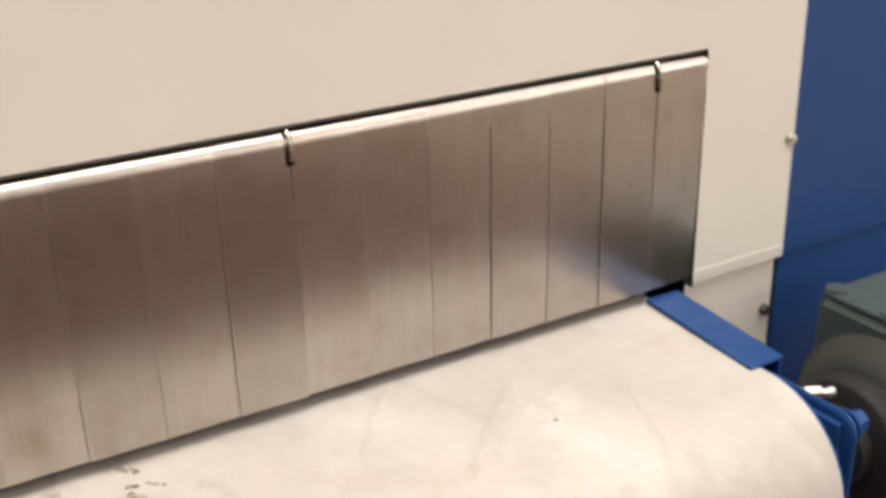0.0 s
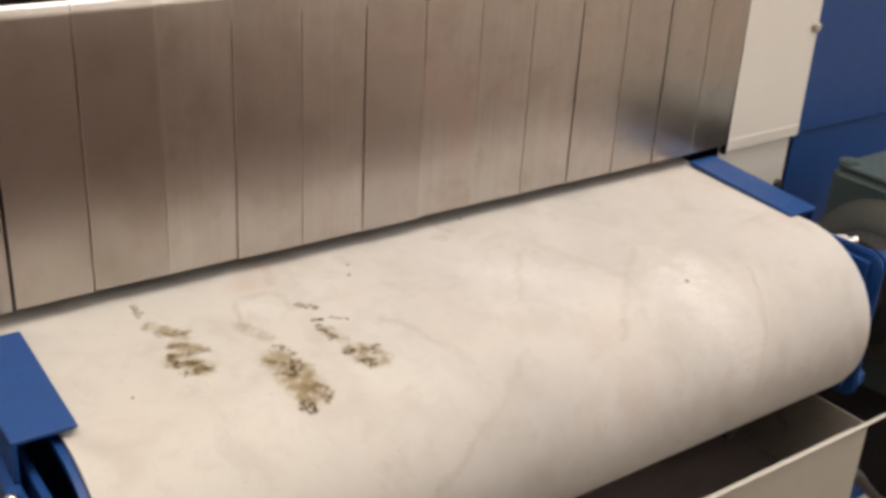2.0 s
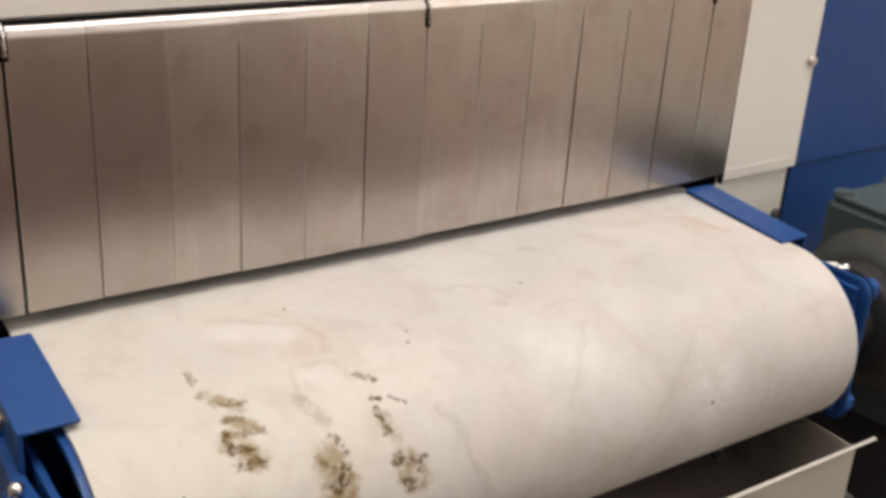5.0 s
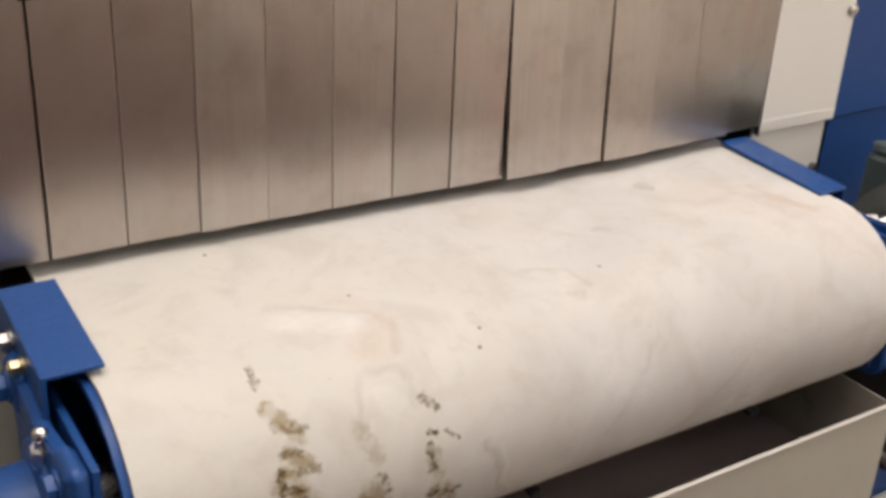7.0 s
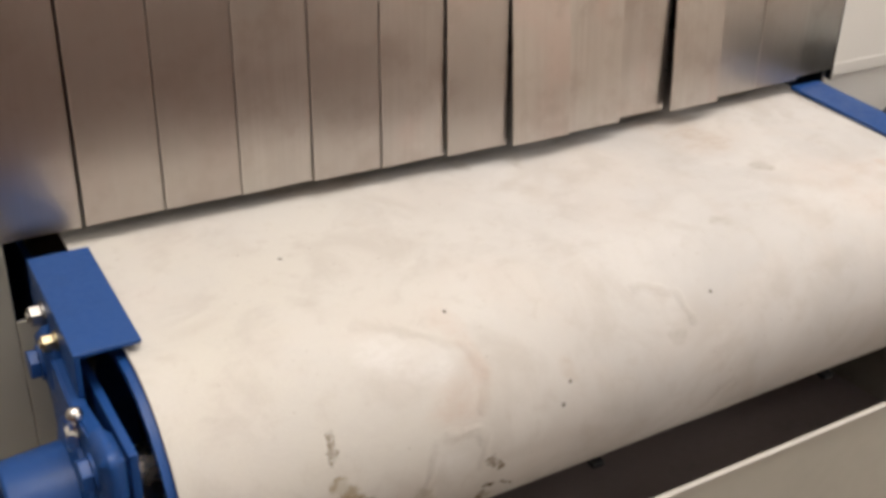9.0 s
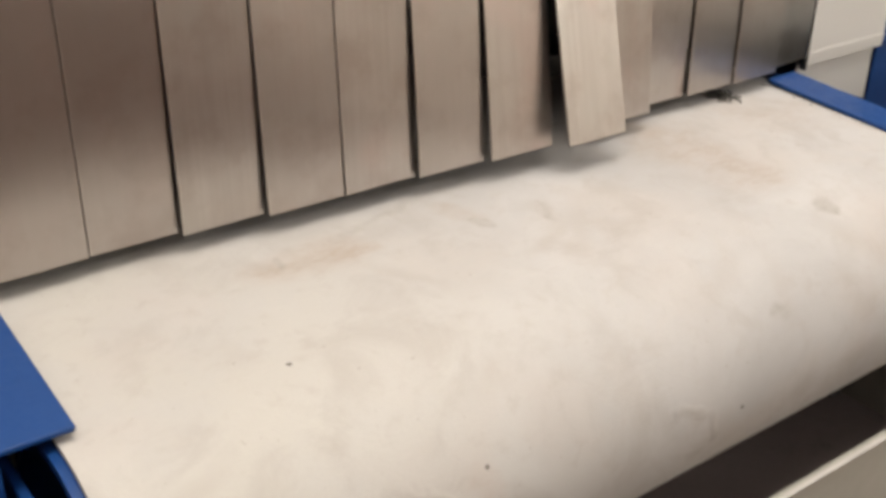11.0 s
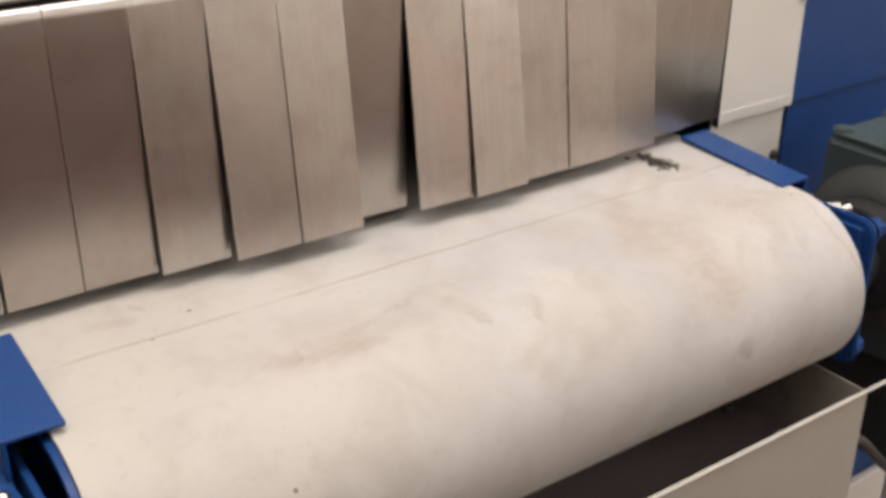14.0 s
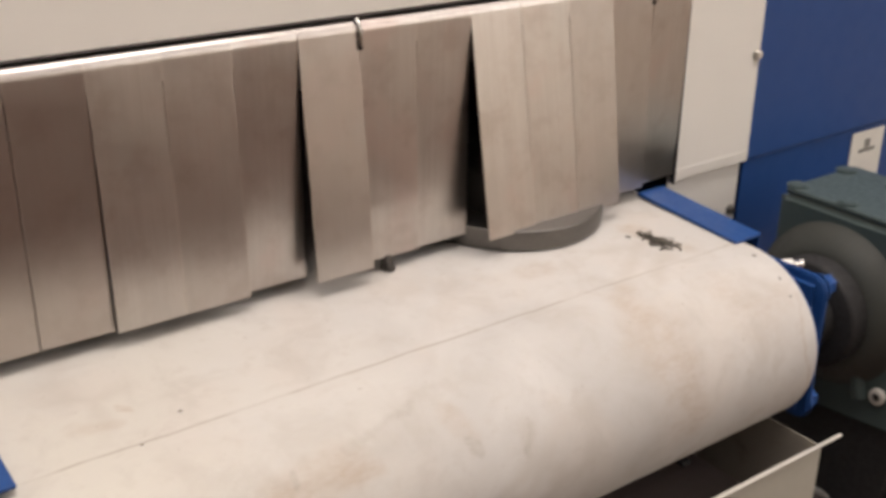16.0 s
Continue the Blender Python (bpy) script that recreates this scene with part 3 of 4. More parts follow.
def slat_mesh(notch_left, notch_right, off, trim, twist, bow):
    """A blade and its rolled top, which turns on the rod; corners notched where a hook passes."""
    r, th = 0.0112, 0.0013
    n = 30
    arc = [(-r * math.cos(a), r * math.sin(a)) for a in np.linspace(0, math.radians(250), n)]
    inner = [(-(r - th) * math.cos(a), (r - th) * math.sin(a)) for a in np.linspace(math.radians(250), 0, n)]
    a, c = 0.00006, PITCH - 0.00006 - trim
    x0, x1 = a + (0.0033 if notch_left else 0), c - (0.0033 if notch_right else 0)
    roll = bmesh.new()
    extrude_x(roll, [(-r, -0.0160), (-r, -0.0006)] + arc + inner + [(-r + th, -0.0160)], x0, x1)
    blade = bmesh.new()
    steps = [-SLAT_LEN + (SLAT_LEN - 0.0160) * k / 12 for k in range(13)]
    extrude_x(blade, [(-r, z) for z in steps] + [(-r + th, z) for z in reversed(steps)], a - (0.0012 if off and not notch_left else 0), c + (0.0012 if off and not notch_right else 0))
    for right, size in ((True, 0.0010), (False, 0.0004)):
        es = [e for e in blade.edges if all(abs(v.co.y + r) < 1e-6 for v in e.verts) and abs(e.verts[0].co.z - e.verts[1].co.z) > 0.005 and (e.verts[0].co.x > PITCH / 2) == right]
        bmesh.ops.bevel(blade, geom=es, offset=size, segments=3, affect="EDGES")
    for v in blade.verts:
        if v.co.z < -0.02:
            v.co.y -= off
        down = min(max((-0.0160 - v.co.z) / (SLAT_LEN - 0.0160), 0.0), 1.0)
        v.co.y += twist * (v.co.x - PITCH / 2) * down - bow * math.sin(math.pi * down) * down
    return blade, roll


slats = {}


def curtain():
    c = thing("slat_curtain", 0.36, AXY, AXZ, "curtain of brushed stainless steel slats hung on a round rod", "curtain")
    tone = random.Random(5)
    for i in range(-1, 13):
        blade, roll = slat_mesh(i % 6 == 0, i % 6 == 5, 0.0, {-1: 0.0018, 0: 0.0006, 5: 0.0005}.get(i, 0.0), 0.022 * (tone.random() - 0.5), 0.0016 * (tone.random() - 0.3))
        s = part("slat", blade, STEEL, c, even=False)
        top = part("rolled_top", roll, STEEL, s)
        s.color = top.color = (tone.random(), 0, 0, 1)
        s.location = (CX + PITCH * i - 0.36, 0, 0)
        slats[i] = s
    bm = bmesh.new()
    rod(bm, (X0 - 0.36 - 0.004, 0, 0), (X1 - 0.36 + 0.004, 0, 0), 0.0058, 24)
    part("rod", bm, ROD, c, "bright round steel rod")
    for i in (0, 6, 12):
        bm = bmesh.new()
        x = CX + PITCH * i - 0.36
        ring = 0.0128
        line = [(-ring, -0.0115), (-ring - 0.0006, -0.006)] + [(-ring * math.cos(a), ring * math.sin(a)) for a in np.linspace(0, math.radians(200), 16)]
        tube(bm, [(x, y, z) for y, z in line], 0.0019)
        hook = part("hook", bm, ZINC, c, "bright steel hanger hook")
        bm = bmesh.new()
        box(bm, x - 0.0022, x + 0.0022, 0.0095, 0.0145, 0.0015, 0.005, 0.0005)
        part("hook_arm", bm, ZINC, hook)


# ---------------------------------------------------------------- conveyor
YC, ZC, R = -0.137, 0.772, 0.0965
BX0, BX1 = -0.0125, 0.752
SPEED = 0.0348
TILT = radians(3.0)
STEP = 0.006
M0, M1 = -1.50, 0.30
segments = []


def belt_place(s):
    """A point of the belt's outer face, s metres past the drum's crown."""
    if s < 0:
        return YC + R * math.sin(TILT) - s * math.cos(TILT), ZC + R * math.cos(TILT) - s * math.sin(TILT)
    a = s / R - TILT
    if a < math.pi:
        return YC - R * math.sin(a), ZC + R * math.cos(a)
    return YC + (a - math.pi) * R, ZC - R


def belt(b):
    n = round((M1 - M0) / STEP)
    half, th = STEP / 2, 0.0032
    for k in range(n):
        m0 = M0 + k * STEP
        x0, x1 = BX0 - 0.372, BX1 - 0.372
        lip = 0.0007
        outline = [(half, 0), (-half, 0), (-half - lip, -0.0003), (-half, -th), (half - 0.0002, -th)]
        verts = [(x, y, z) for x in (x0, x1) for y, z in outline]
        faces = [(1, 6, 5, 0), (2, 7, 6, 1), (3, 8, 7, 2), (4, 9, 8, 3), (0, 5, 9, 4), (0, 4, 3, 2, 1), (5, 6, 7, 8, 9)]
        me = bpy.data.meshes.new("belt_strip")
        me.from_pydata(verts, [], faces)
        uv = me.uv_layers.new(name="belt")
        for loop in me.loops:
            x, y, _ = verts[loop.vertex_index]
            uv.data[loop.index].uv = (x + 0.372, m0 + half - y)
        lean = 0.5 * STEP / R
        normals = []
        for poly in me.polygons:
            poly.use_smooth = True
            flat = poly.normal.copy()
            for v in poly.vertices:
                y = verts[v][1]
                normals.append((0, math.sin(lean) if y > 0 else -math.sin(lean), math.cos(lean)) if poly.index == 0 else tuple(flat))
        me.normals_split_custom_set(normals)
        me.materials.append(FELT)
        ob = new("belt_strip", me)
        ob.parent = b
        segments.append((ob, m0))


def conveyor():
    c = thing("belt_conveyor", 0.372, 0.0, 0.86, "conveyor with an off-white felt belt over a blue drum", "conveyor")

    def put(name, bm, mat, label="", parent=None, smooth=True):
        bmesh.ops.translate(bm, verts=bm.verts, vec=(-0.372, 0, -0.86))
        return part(name, bm, mat, parent or c, label, smooth)

    # guards: folded angles over the belt's edges
    for sgn, xi, xo, y0, y1 in ((1, 0.740, 0.781, -0.126, 0.020), (-1, -0.002, -0.046, -0.134, -0.006)):
        t = 0.004
        z = 0.879
        bm = bmesh.new()
        box(bm, min(xi, xo), max(xi, xo), y0, y1, z - t, z, 0.0012)
        box(bm, min(xo, xo - sgn * t), max(xo, xo - sgn * t), y0, y1, z - 0.034, z - t + 0.001, 0.0008)
        bmesh.ops.rotate(bm, verts=bm.verts, cent=(0, 0, z), matrix=Matrix.Rotation(radians(4.0), 3, "X"))
        bmesh.ops.translate(bm, verts=bm.verts, vec=(0, 0, 0.002 if sgn > 0 else 0.008))
        put("side_guard", bm, BLUE_CAST, "blue painted folded steel guard")
    # side frames and bearings
    for sgn, xf, gap in ((1, 0.764, 0.0), (-1, -0.030, 0.006)):
        bm = bmesh.new()
        o = xf + sgn * 0.006
        box(bm, min(xf, o), max(xf, o), -0.208, 0.60, 0.700, 0.846, 0.001)
        put("side_plate", bm, BLUE_CAST, "blue painted side plate")
        a = o + sgn * gap
        if gap:
            for y, z in ((YC - 0.05, ZC + 0.05), (YC + 0.05, ZC + 0.05), (YC - 0.05, ZC - 0.05)):
                bm = bmesh.new()
                rod(bm, (o, y, z), (a, y, z), 0.014, 20)
                put("spacer", bm, BLUE_CAST)
        bm = bmesh.new()
        lug = []
        for k in range(4):
            ang = math.radians(45 + 90 * k)
            cx, cz = 0.095 * math.sin(ang), 0.095 * math.cos(ang)
            for da in (-40, 0, 40):
                b2 = ang + math.radians(da)
                lug.append((YC + cx + 0.016 * math.sin(b2), ZC + cz + 0.016 * math.cos(b2)))
            nx = ang + math.radians(45)
            mid = 0.082 if sgn > 0 else 0.070
            lug.append((YC + mid * math.sin(nx), ZC + mid * math.cos(nx)))
        t = 0.007 if sgn > 0 else 0.011
        extrude_x(bm, lug, a, a + sgn * t)
        bmesh.ops.bevel(bm, geom=list(bm.edges), offset=0.0018, segments=2, affect="EDGES")
        fl = put("bearing_flange", bm, BLUE_CAST, "blue cast four-bolt bearing flange")
        bm = bmesh.new()
        if sgn < 0:
            lathe_x(bm, [(a, 0.058), (a - 0.014, 0.054), (a - 0.018, 0.040), (a - 0.058, 0.037), (a - 0.061, 0.034), (a - 0.061, 0.024), (a - 0.052, 0.023)], YC, ZC, 44)
        else:
            lathe_x(bm, [(a, 0.062), (a + sgn * 0.018, 0.058), (a + sgn * 0.026, 0.048), (a + sgn * 0.040, 0.046), (a + sgn * 0.043, 0.043), (a + sgn * 0.043, 0.026), (a + sgn * 0.034, 0.025)], YC, ZC, 44)
        put("bearing_hub", bm, BLUE_CAST, "", fl)
        for k in range(4 if sgn > 0 else 0):
            ang = math.radians(45 + 90 * k)
            bm = bmesh.new()
            rod(bm, (a + sgn * 0.010, YC + 0.048 * math.sin(ang), ZC + 0.048 * math.cos(ang)), (a + sgn * 0.007, YC + 0.090 * math.sin(ang), ZC + 0.090 * math.cos(ang)), 0.009, 12, 0.006)
            put("rib", bm, BLUE_CAST, "", fl)
        for k in range(4):
            ang = math.radians(45 + 90 * k)
            y, z = YC + 0.095 * math.sin(ang), ZC + 0.095 * math.cos(ang)
            bm = bmesh.new()
            high = 0.007 if sgn > 0 else 0.003
            if sgn > 0:
                lathe_x(bm, [(a + sgn * (t - 0.001), 0.017), (a + sgn * (t + 0.006), 0.0145), (a + sgn * (t + 0.007), 0.013), (a + sgn * (t + 0.007), 0.0)], y, z, 24)
            else:
                box(bm, a - t - high, a + 0.002, y - 0.020, y + 0.020, z - 0.020, z + 0.020, 0.006, 1)
            put("lug", bm, BLUE_CAST, "", fl)
            hex_bolt("bolt", fl, (a + sgn * (t + high) - 0.372, y, z - 0.86), (sgn, 0, 0), 0.019, 0.011 if sgn > 0 else 0.007, BLUE_CAST)
        # grease nipple on the hub's top
        px = a + sgn * 0.022
        for q, (dy, dz) in enumerate(((-0.010, 0.060), ) if sgn < 0 else ((-0.012, 0.058),)):
            bm = bmesh.new()
            y, z = YC + dy, ZC + dz
            base, way = Vector((px + 0.010, y, z - 0.012)), Vector((0, -0.25, 1))
            if sgn > 0:
                base, way = Vector((px - 0.006, y, z + 0.012)), Vector((1, -0.25, -0.12))
            way.normalize()
            if sgn < 0:
                rod(bm, base + Vector((0, 0.004, 0.004)), base + Vector((0.004, 0.016, 0.008)), 0.0055, 6)
            rod(bm, base, base + way * 0.016, 0.0070, 6)
            rod(bm, base + way * 0.016, base + way * 0.026, 0.0046, 14)
            bmesh.ops.create_uvsphere(bm, u_segments=14, v_segments=8, radius=0.0056, matrix=Matrix.Translation(base + way * 0.029))
            bmesh.ops.create_uvsphere(bm, u_segments=14, v_segments=8, radius=0.0060, matrix=Matrix.Translation(base))
            put("grease_nipple", bm, ZINC, "bright grease nipple", fl)
    # guard fixing bolts
    for y, wide, mat, what in ((-0.047, 0.014, DULL_ZINC, "dull zinc-plated bolt"), (-0.082, 0.011, BRASS, "tarnished brass bolt")):
        hex_bolt("guard_bolt", c, (-0.046 - 0.372, y, 0.866 + 0.07 * y - 0.86), (-1, 0, 0), wide, 0.008, mat, True, 0.002, what)
    # shafts
    bm = bmesh.new()
    rod(bm, (-0.095, YC, ZC), (0.90, YC, ZC), 0.022, 28)
    put("shaft", bm, ROD)
    return c


drum_ob = []


def drum(c):
    bm = bmesh.new()
    r = R - 0.0036
    lathe_x(bm, [(-0.0185 - 0.372, r - 0.006), (-0.0185 - 0.372, r), (0.758 - 0.372, r), (0.758 - 0.372, r - 0.008)], 0, 0, 96)
    d = part("drum", bm, BLUE_CAST, c, "blue painted steel drum rim")
    for x in (0.012, 0.735):
        bm = bmesh.new()
        lathe_x(bm, [(x - 0.372, r - 0.001), (x - 0.372, 0.0)], 0, 0, 64)
        lathe_x(bm, [(x - 0.376, r - 0.001), (x - 0.376, 0.0)], 0, 0, 64)
        part("end_disc", bm, DARK, d)
    drum_ob.append(d)


def belt_bed(c):
    bm = bmesh.new()
    box(bm, -0.36, 0.36, 0.0, 1.5, -0.04, -0.008, 0.002)
    bmesh.ops.rotate(bm, verts=bm.verts, cent=(0, 0, 0), matrix=Matrix.Rotation(TILT, 3, "X"))
    part("slider_bed", bm, DARK, c)


# ---------------------------------------------------------------- drip tray below the drum
def drip_tray():
    t = thing("drip_tray", 0.36, -0.19, 0.45, "open grey-cream painted sheet-metal drip tray", "tray")
    x0, x1, yf, yb, z0, z1 = -0.085, 0.748, -0.258, -0.04, 0.44, 0.690

    def put(name, b, mat=TRAY, label=""):
        bm = bmesh.new()
        box(bm, b[0] - 0.36, b[1] - 0.36, b[2] + 0.19, b[3] + 0.19, b[4] - 0.45, b[5] - 0.45, 0.0007)
        return part(name, bm, mat, t, label)

    put("front_wall", (x0, x1, yf, yf + 0.002, z0, z1))
    # Stains and the drum's shade are both painted into these inside faces.
    put("back_wall", (x0, x1, yb - 0.002, yb, z0, z1 - 0.02), GRIME_SHADED)
    put("end_wall", (x1 - 0.002, x1 - 0.0003, yf + 0.0025, yb - 0.0025, z0, z1 - 0.001), STAINED_SHADED, "oil-stained end of the tray, also painted darker for its shade")
    put("end_wall", (x0 + 0.0003, x0 + 0.002, yf + 0.0025, yb - 0.0025, z0, z1 - 0.001))
    put("bottom", (x0 + 0.003, x1 - 0.003, yf + 0.003, yb - 0.003, z0 + 0.150, z0 + 0.152), GRIME_SHADED, "oily tray bottom, also painted dark for its shade")
    # The rim's highlight is painted in as a paler colour.
    put("rim", (x0, 0.778, yf - 0.0030, yf + 0.0012, z1, z1 + 0.0022), PALE_HIGHLIGHT, "tray rim, painted paler for its highlight")
    put("inner_lip", (x0 + 0.003, x1 - 0.004, yf + 0.0026, yf + 0.014, z1 - 0.013, z1 - 0.0115))
    s = thing("belt_scraper", 0.36, -0.17, 0.67, "brown composite belt scraper bar with black clips", "scraper")
    bm = bmesh.new()
    box(bm, -0.40, 0.33, -0.002, 0.008, 0.0, 0.007, 0.001)
    part("blade", bm, WOOD, s)
    for x in (-0.30, 0.0, 0.28):
        bm = bmesh.new()
        box(bm, x - 0.006, x + 0.006, -0.006, 0.006, -0.010, -0.0045, 0.0015)
        part("clip", bm, RUBBER, s)


# ---------------------------------------------------------------- gearbox
def gearbox():
    g = thing("gear_unit", 0.966, -0.145, 0.62, "grey-green cast gear unit on the drum shaft", "gear unit")

    def put(name, bm, mat, label="", parent=None):
        bmesh.ops.translate(bm, verts=bm.verts, vec=(-0.95, 0.145, -0.62))
        return part(name, bm, mat, parent or g, label)

    bm = bmesh.new()
    out = [(-0.045, 0.872), (-0.255, 0.872), (-0.275, 0.855), (-0.275, 0.66), (-0.245, 0.625), (-0.12, 0.612), (-0.045, 0.64)]
    extrude_x(bm, out, 0.893, 1.035)
    bmesh.ops.bevel(bm, geom=list(bm.edges), offset=0.010, segments=3, affect="EDGES")
    put("housing", bm, GREEN, "grey-green painted casting")
    bm = bmesh.new()
    box(bm, 0.899, 1.030, -0.266, -0.052, 0.868, 0.8745, 0.002)
    put("cover", bm, GREEN)
    for x in (0.912, 1.005):
        for y in (-0.058, -0.127, -0.195, -0.255):
            hex_bolt("cover_bolt", g, (x - 0.95, y + 0.145, 0.8745 - 0.62), (0, 0, 1), 0.019, 0.0015, GREEN)
    bm = bmesh.new()
    lathe_x(bm, [(0.8945, 0.100), (0.892, 0.0965), (0.888, 0.092), (0.882, 0.085), (0.876, 0.077), (0.872, 0.069), (0.871, 0.064), (0.871, 0.04)], YC, 0.757, 56)
    put("boss", bm, CASTING, "dark conical boss round the shaft")
    bm = bmesh.new()
    lathe_x(bm, [(0.890, 0.065), (0.852, 0.065), (0.846, 0.060), (0.845, 0.040), (0.832, 0.038), (0.832, 0.0)], YC, 0.757, 48)
    put("collar", bm, RUBBER, "black shaft collar")
    for y, z in ((-0.218, 0.672), (-0.065, 0.672)):
        bm = bmesh.new()
        lathe_x(bm, [(0.8935, 0.0100), (0.888, 0.0100), (0.887, 0.0088), (0.887, 0.0048)], y, z, 24)
        # Pale paint puts the screw head's shine into its colour.
        screw = put("socket_screw", bm, PALE_HIGHLIGHT, "socket-head screw, painted pale for its shine")
        bm = bmesh.new()
        lathe_x(bm, [(0.889, 0.0050), (0.889, 0.0)], y, z, 6)
        put("socket", bm, RUBBER, "dark hexagon socket", screw)
    bm = bmesh.new()
    rod(bm, (0.894, -0.178, 0.722), (0.893, -0.196, 0.660), 0.008, 14, 0.010)
    put("cast_rib", bm, GREEN, "rounded rib on the casting")
    bm = bmesh.new()
    extrude_x(bm, [(-0.065, 0.635), (-0.240, 0.635), (-0.252, 0.60), (-0.245, 0.52), (-0.20, 0.485), (-0.10, 0.485), (-0.065, 0.52)], 0.900, 1.028)
    bmesh.ops.bevel(bm, geom=list(bm.edges), offset=0.008, segments=2, affect="EDGES")
    put("lower_block", bm, RUBBER, "black block under the gear housing")
    bm = bmesh.new()
    box(bm, 0.95, 1.098, -0.095, -0.045, 0.205, 0.50, 0.004)
    put("bracket", bm, BLUE_CAST, "blue painted support bracket")
    bm = bmesh.new()
    box(bm, 0.955, 1.066, -0.110, -0.0955, 0.250, 0.365, 0.004)
    put("terminal_box", bm, WHITE, "pale terminal box on the bracket")
    bm = bmesh.new()
    lathe_x(bm, [(1.036, 0.0), (1.036, 0.075), (1.06, 0.085), (1.33, 0.085), (1.35, 0.07), (1.35, 0.0)], -0.15, 0.76, 40)
    put("motor", bm, GREEN, "grey-green electric motor")


def label_plate():
    p = thing("warning_label", 1.194, PY + 0.005, 0.832, "pale warning label with a dark symbol on the blue door", "label")
    bm = bmesh.new()
    box(bm, -0.036, 0.036, -0.0008, 0.0006, -0.085, 0.042, 0.0003)
    part("plate", bm, LABEL, p)
    bm = bmesh.new()
    box(bm, -0.006, 0.005, -0.0016, -0.0009, 0.018, 0.030)
    box(bm, -0.018, 0.018, -0.0016, -0.0009, 0.012, 0.017)
    part("symbol", bm, INK, p)
    c = thing("cable", 0.80, -0.20, 0.66, "grey flexible conduit hanging beside the tray", "cable")
    cable_curve("conduit", [(-0.05, 0.02, -0.06), (0.04, 0.0, -0.10), (0.088, 0.0, -0.145), (0.135, 0.0, -0.186), (0.20, 0.01, -0.20)], 0.0062, CABLE, c)


# ---------------------------------------------------------------- parts that ride on the belt
riders = []


def brake_disc():
    d = thing("brake_disc", 0.586, 0.09, 0.868, "dark grey machined cast-iron disc lying on the belt", "disc")
    bm = bmesh.new()
    lathe_z(bm, [(0.060, 0.001), (0.103, 0.001), (0.105, 0.003), (0.105, 0.022), (0.103, 0.024), (0.068, 0.024), (0.066, 0.020), (0.060, 0.020), (0.060, 0.001)], 80)
    part("rim", bm, IRON, d)
    bm = bmesh.new()
    lathe_z(bm, [(0.030, 0.001), (0.0595, 0.001), (0.0595, 0.060), (0.056, 0.064), (0.030, 0.064), (0.030, 0.001)], 64)
    part("hat", bm, DARK, d, "black hub of the disc")
    riders.append((d, 0.586, -0.757, 0.0))


def forged_link():
    d = thing("forged_link", 0.42, 0.09, 0.868, "small dark forged steel link lying on the belt", "link")
    bm = bmesh.new()
    extrude_x(bm, [(-0.008, 0.0005), (0.006, 0.0005), (0.006, 0.015), (0.002, 0.018), (-0.003, 0.016), (-0.004, 0.007), (-0.008, 0.006)], -0.0045, 0.0045)
    bmesh.ops.bevel(bm, geom=list(bm.edges), offset=0.0012, segments=2, affect="EDGES")
    part("body", bm, DARK, d)
    bm = bmesh.new()
    rod(bm, (-0.0056, 0.001, 0.010), (0.0056, 0.001, 0.010), 0.0028, 18)
    part("pin", bm, IRON, d)
    riders.append((d, 0.397, -0.7065, 12.0))


def shreds():
    """A tangle of oily shreds, long in one direction, with loose ends."""
    d = thing("shred_tangle", 0.678, -0.07, 0.872, "small tangle of black oily shreds lying on the belt", "debris")
    rng = random.Random(11)
    bm = bmesh.new()
    for k in range(58):
        a = rng.gauss(0, 0.4)
        p = Vector((a * 0.010 + rng.gauss(0, 0.0050), -a * 0.034 + rng.gauss(0, 0.004), 0.0012))
        turn = rng.choice((-1.15, -1.15, 0.3, 1.9)) + rng.gauss(0, 0.5)
        pts = []
        for q in range(5):
            p = p + Vector((math.cos(turn), math.sin(turn), 0)) * rng.uniform(0.0012, 0.0030)
            turn += rng.gauss(0, 0.5)
            pts.append((p.x, p.y, 0.0008 + abs(rng.gauss(0, 0.0012))))
        tube(bm, pts, rng.uniform(0.0003, 0.0008), 6, True)
    part("fibres", bm, TARRY, d)
    return d


tangle = shreds()
hall()
machine_front()
curtain()
belt_conveyor = conveyor()
drum(belt_conveyor)
belt_bed(belt_conveyor)
drip_tray()
gearbox()
label_plate()
brake_disc()
forged_link()
belt(belt_conveyor)


def swing(i, turn, *rows):
    """Seconds and degrees by which slat i hangs outwards."""
    lean = {-1: 0.32, 0: 0.10, 1: -0.06, 5: 0.05}.get(i, 0.0)
    walk(slats[i], [(t, pose(CX + PITCH * i - 0.36, 0, 0, -a, lean, turn * 0.8)) for t, a in rows])


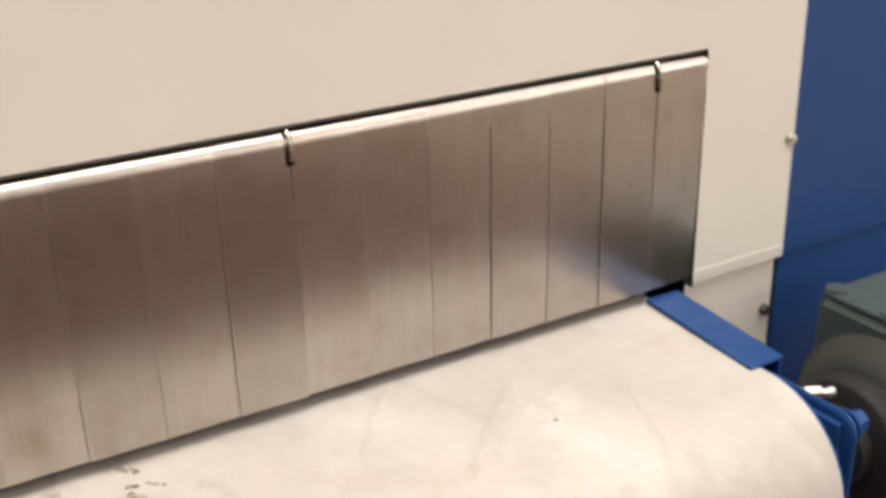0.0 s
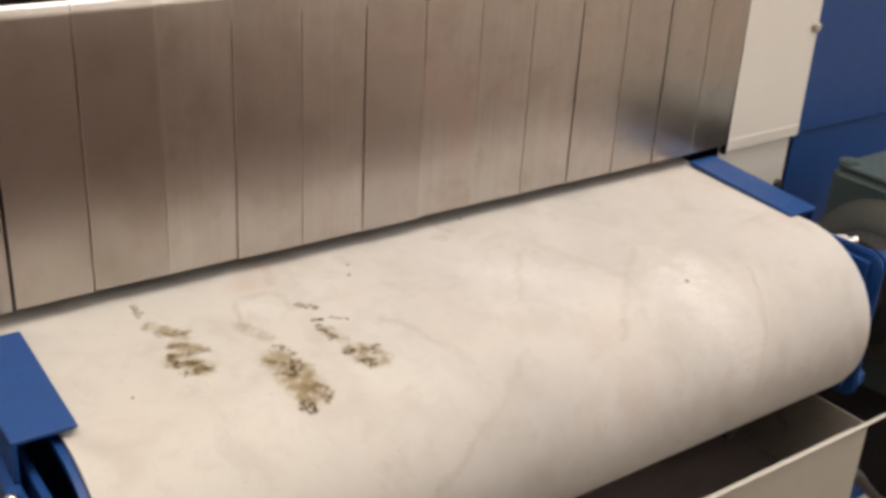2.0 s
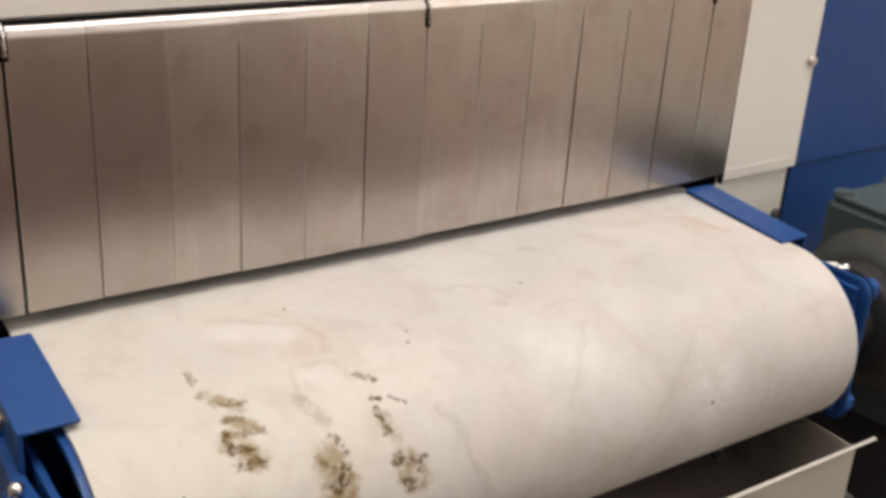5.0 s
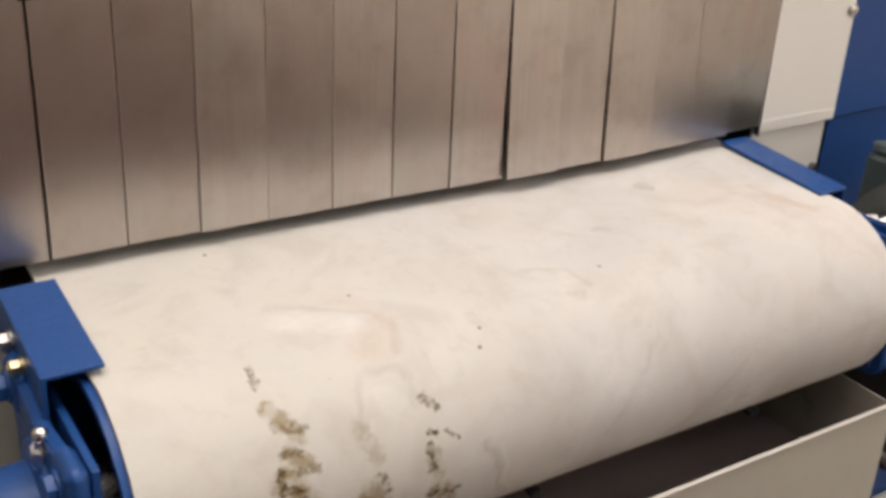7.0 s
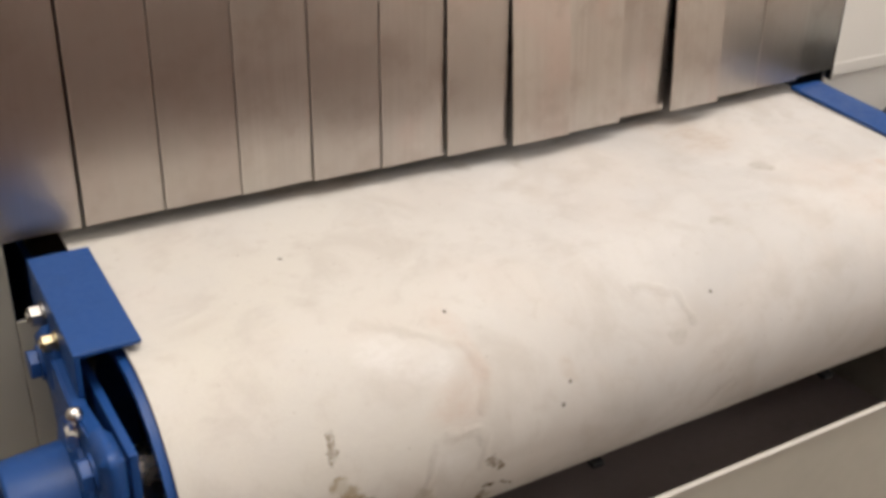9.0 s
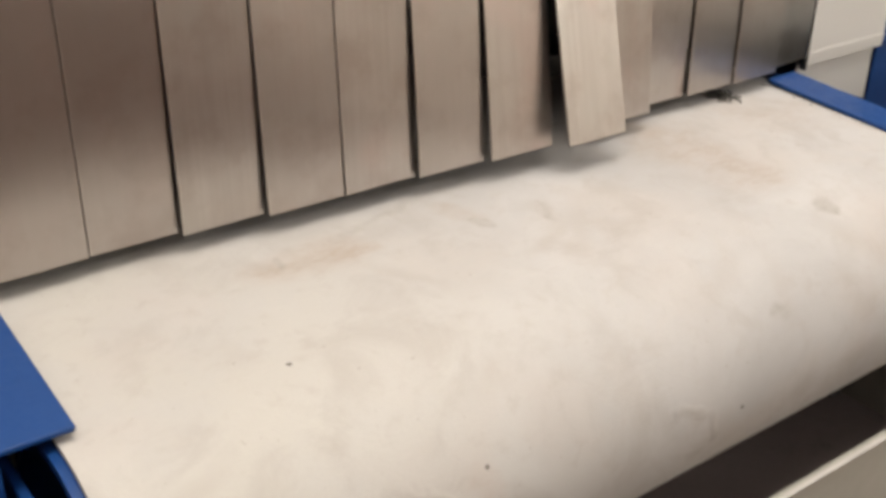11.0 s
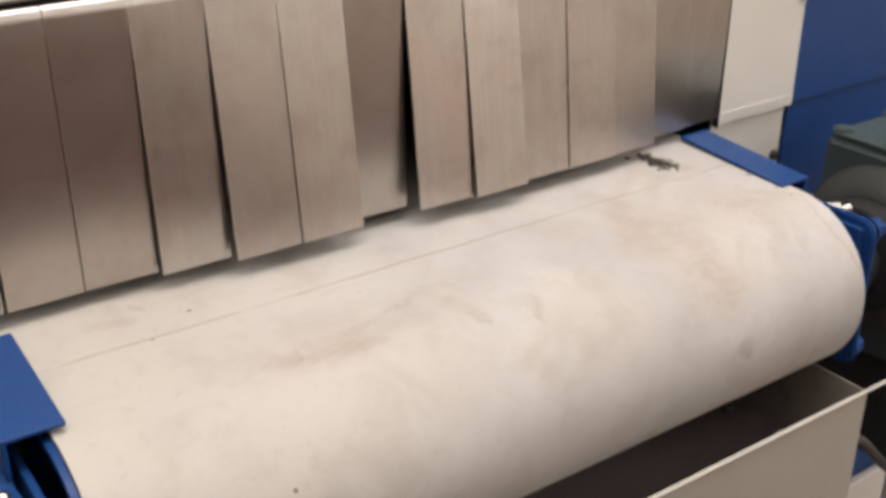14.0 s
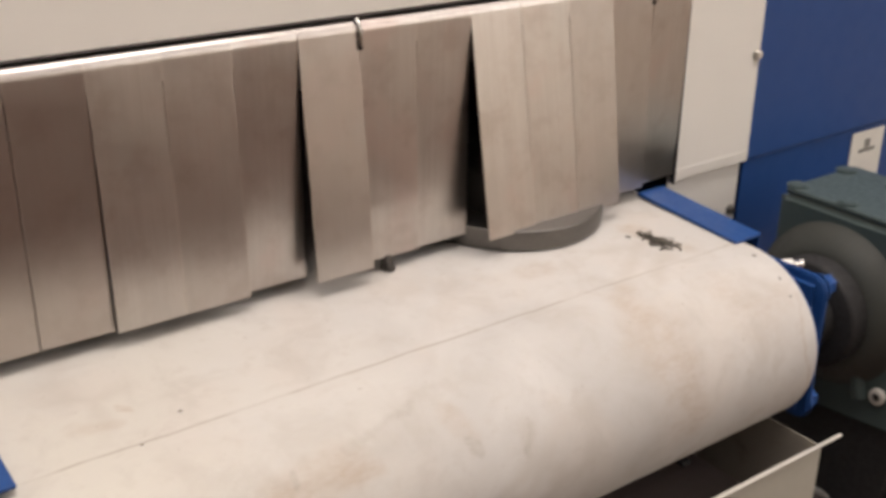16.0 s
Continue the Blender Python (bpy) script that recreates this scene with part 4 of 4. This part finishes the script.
def motions():
    for ob, m0 in segments:
        rows = []
        for k in range(81):
            t = k * 0.2
            s = m0 + SPEED * t
            (ya, za), (yb, zb) = belt_place(s), belt_place(s + STEP)
            ang = math.degrees(math.atan2(za - zb, ya - yb))
            if s >= 0 and ang < -20:
                ang += 360
            rows.append((t, pose(0, (ya + yb) / 2, (za + zb) / 2 - 0.86, ang)))
        walk(ob, rows)
    walk(drum_ob[0], [(k * 1.0, pose(0, YC, ZC - 0.86, math.degrees(SPEED * k / R))) for k in range(17)])
    for ob, x, m0, turn in riders:
        rows = []
        for t in (0, 4, 8, 12, 16):
            y, z = belt_place(m0 + SPEED * t)
            rows.append((t, pose(x, y, z, math.degrees(TILT), 0, turn)))
        walk(ob, rows)
    # the shreds are held up by a slat for a while before the belt takes them along
    rows = []
    for t, at in ((0, -0.545), (10, -0.195), (11, -0.163), (12, -0.152), (13, -0.147), (13.5, -0.142), (14, -0.125), (14.5, -0.106), (15, -0.090), (15.5, -0.0745), (16, -0.058)):
        y, z = belt_place(at)
        rows.append((t, pose(0.670, y, z, math.degrees(TILT))))
    walk(tangle, rows)
    swing(-1, 0, (0, 0), (4.2, 0), (5.4, 0), (16, 0))
    swing(0, 0.4, (0, -0.3), (4.2, -0.3), (5.4, -0.3), (10.5, 0.1), (16, 0.1))
    swing(1, -0.5, (0, -0.6), (4.2, -0.6), (5.4, -0.6), (10.5, 0.3), (11, -0.4), (14.5, -0.1), (16, -0.1))
    swing(2, 0.3, (0, -0.4), (4.2, -0.4), (5.4, -0.4), (6.5, 0.3), (7.5, 0.5), (8, 0.6), (10.5, 1), (11, 1.6), (11.5, 1.4), (12, 1.3), (12.5, 1.1), (13, 1.4), (13.5, 1.4), (14, 2.6), (14.5, 1.6), (15, 2.5), (15.5, 3.5), (16, 1.9))
    swing(3, -0.3, (0, 0), (4.2, 0), (5.4, 0), (6.5, 0.6), (7, 0.5), (7.5, 0.9), (8, 1.5), (10.5, 1.5), (11, 3.4), (11.5, 2.2), (12, 1.5), (12.5, 0.8), (13, 1.3), (13.5, 1.9), (14, 6.2), (14.5, 3), (15, 6.5), (15.5, 5.8), (16, 1.8))
    swing(4, 0.7, (0, 0.1), (4.2, 0.1), (5.4, 0.1), (6.5, 1.2), (7, 0.8), (7.5, 1.5), (8, 2.2), (10.5, 1.9), (11, 3.9), (11.5, 3.3), (12, 4.2), (12.5, 4.7), (13, 5.8), (13.5, 7.2), (14, 6.8), (14.5, 2.8), (15, 5.1), (15.5, 6.9), (16, -0.9))
    swing(5, -0.4, (0, 0.2), (4.2, 0.2), (5.4, 0.2), (6.5, 1.2), (7, 1), (7.5, 2.4), (8, 3.4), (10.5, 3.2), (11, 5.5), (11.5, 4.4), (12, 1.5), (12.5, 2.4), (13, 1.5), (13.5, 1.2), (14, 0.6), (14.5, 2.3), (15, 4.9), (15.5, 5.8), (16, 5.2))
    swing(6, 0.2, (0, -0.4), (4.2, -0.4), (5.4, -0.4), (6.5, 2.2), (7, 1.6), (7.5, 3.1), (8, 3.3), (10.5, 9.8), (11, 7.9), (11.5, 6.4), (12, 7.4), (12.5, 6.5), (13, 1.9), (13.5, 4.4), (14, 6.7), (14.5, 2.5), (15, 3.9), (15.5, 1.1), (16, 0.7))
    swing(7, -0.8, (0, -0.6), (4.2, -0.6), (5.4, -0.6), (6.5, 1.8), (7, 3.6), (7.5, 3.5), (8, 3.8), (10.5, 9.8), (11, 13.5), (11.5, 7.4), (12, 8), (12.5, 7.1), (13, 3.4), (13.5, 6), (14, 8.3), (14.5, 6.5), (15, 5.3), (15.5, 3.2), (16, -0.3))
    swing(8, 0.6, (0, -0.5), (4.2, -0.5), (5.4, -0.5), (6.5, 1.8), (7, 2.6), (7.5, 1.9), (8, 2.1), (10.5, 1.5), (11, 5), (11.5, 8.5), (12, 6.1), (12.5, 5.3), (13, 3.3), (13.5, 4.1), (14, 5.6), (14.5, 6), (15, 8.7), (15.5, 9.1), (16, 9.7))
    swing(9, -0.2, (0, -0.5), (4.2, -0.5), (5.4, -0.5), (6.5, 1.2), (7, 3.2), (7.5, 3.2), (8, 5.5), (10.5, 1.1), (11, 0.3), (11.5, 4.2), (11.8, 6), (12, 3.5), (12.2, 6.5), (12.4, 3.8), (13, 3.2), (13.5, 4.4), (14, 5.7), (14.5, 3.0), (15, 5.4), (15.5, 9.2), (16, 8.8))
    swing(10, 0.9, (0, -0.4), (4.2, -0.4), (5.4, -0.4), (6.5, -0.2), (7, 2.2), (7.5, 1.2), (8, 1.9), (10.5, 1), (11, 1.4), (11.5, 0.3), (12, 1.8), (12.5, 0.6), (13, -0.4), (13.5, 1.9), (14, 4.9), (14.5, 1.9), (15, 5), (15.3, 7.4), (15.5, 8.4), (16, 8.4))
    swing(11, 1.0, (0, -0.3), (4.2, -0.3), (5.4, -0.3), (6.5, 0.0), (7, 1.3), (7.5, 0.8), (8, 0.9), (11, 1.9), (11.5, -0.6), (12, -0.8), (12.5, -0.2), (13, -0.3), (13.5, 0.7), (14, 0), (14.5, 2.1), (15, -0.2), (15.5, 1.2), (16, 1.5))
    swing(12, 2.6, (0, -0.9), (6.5, -0.6), (8, -0.6), (12, -1.0), (16, -1.2))


motions()
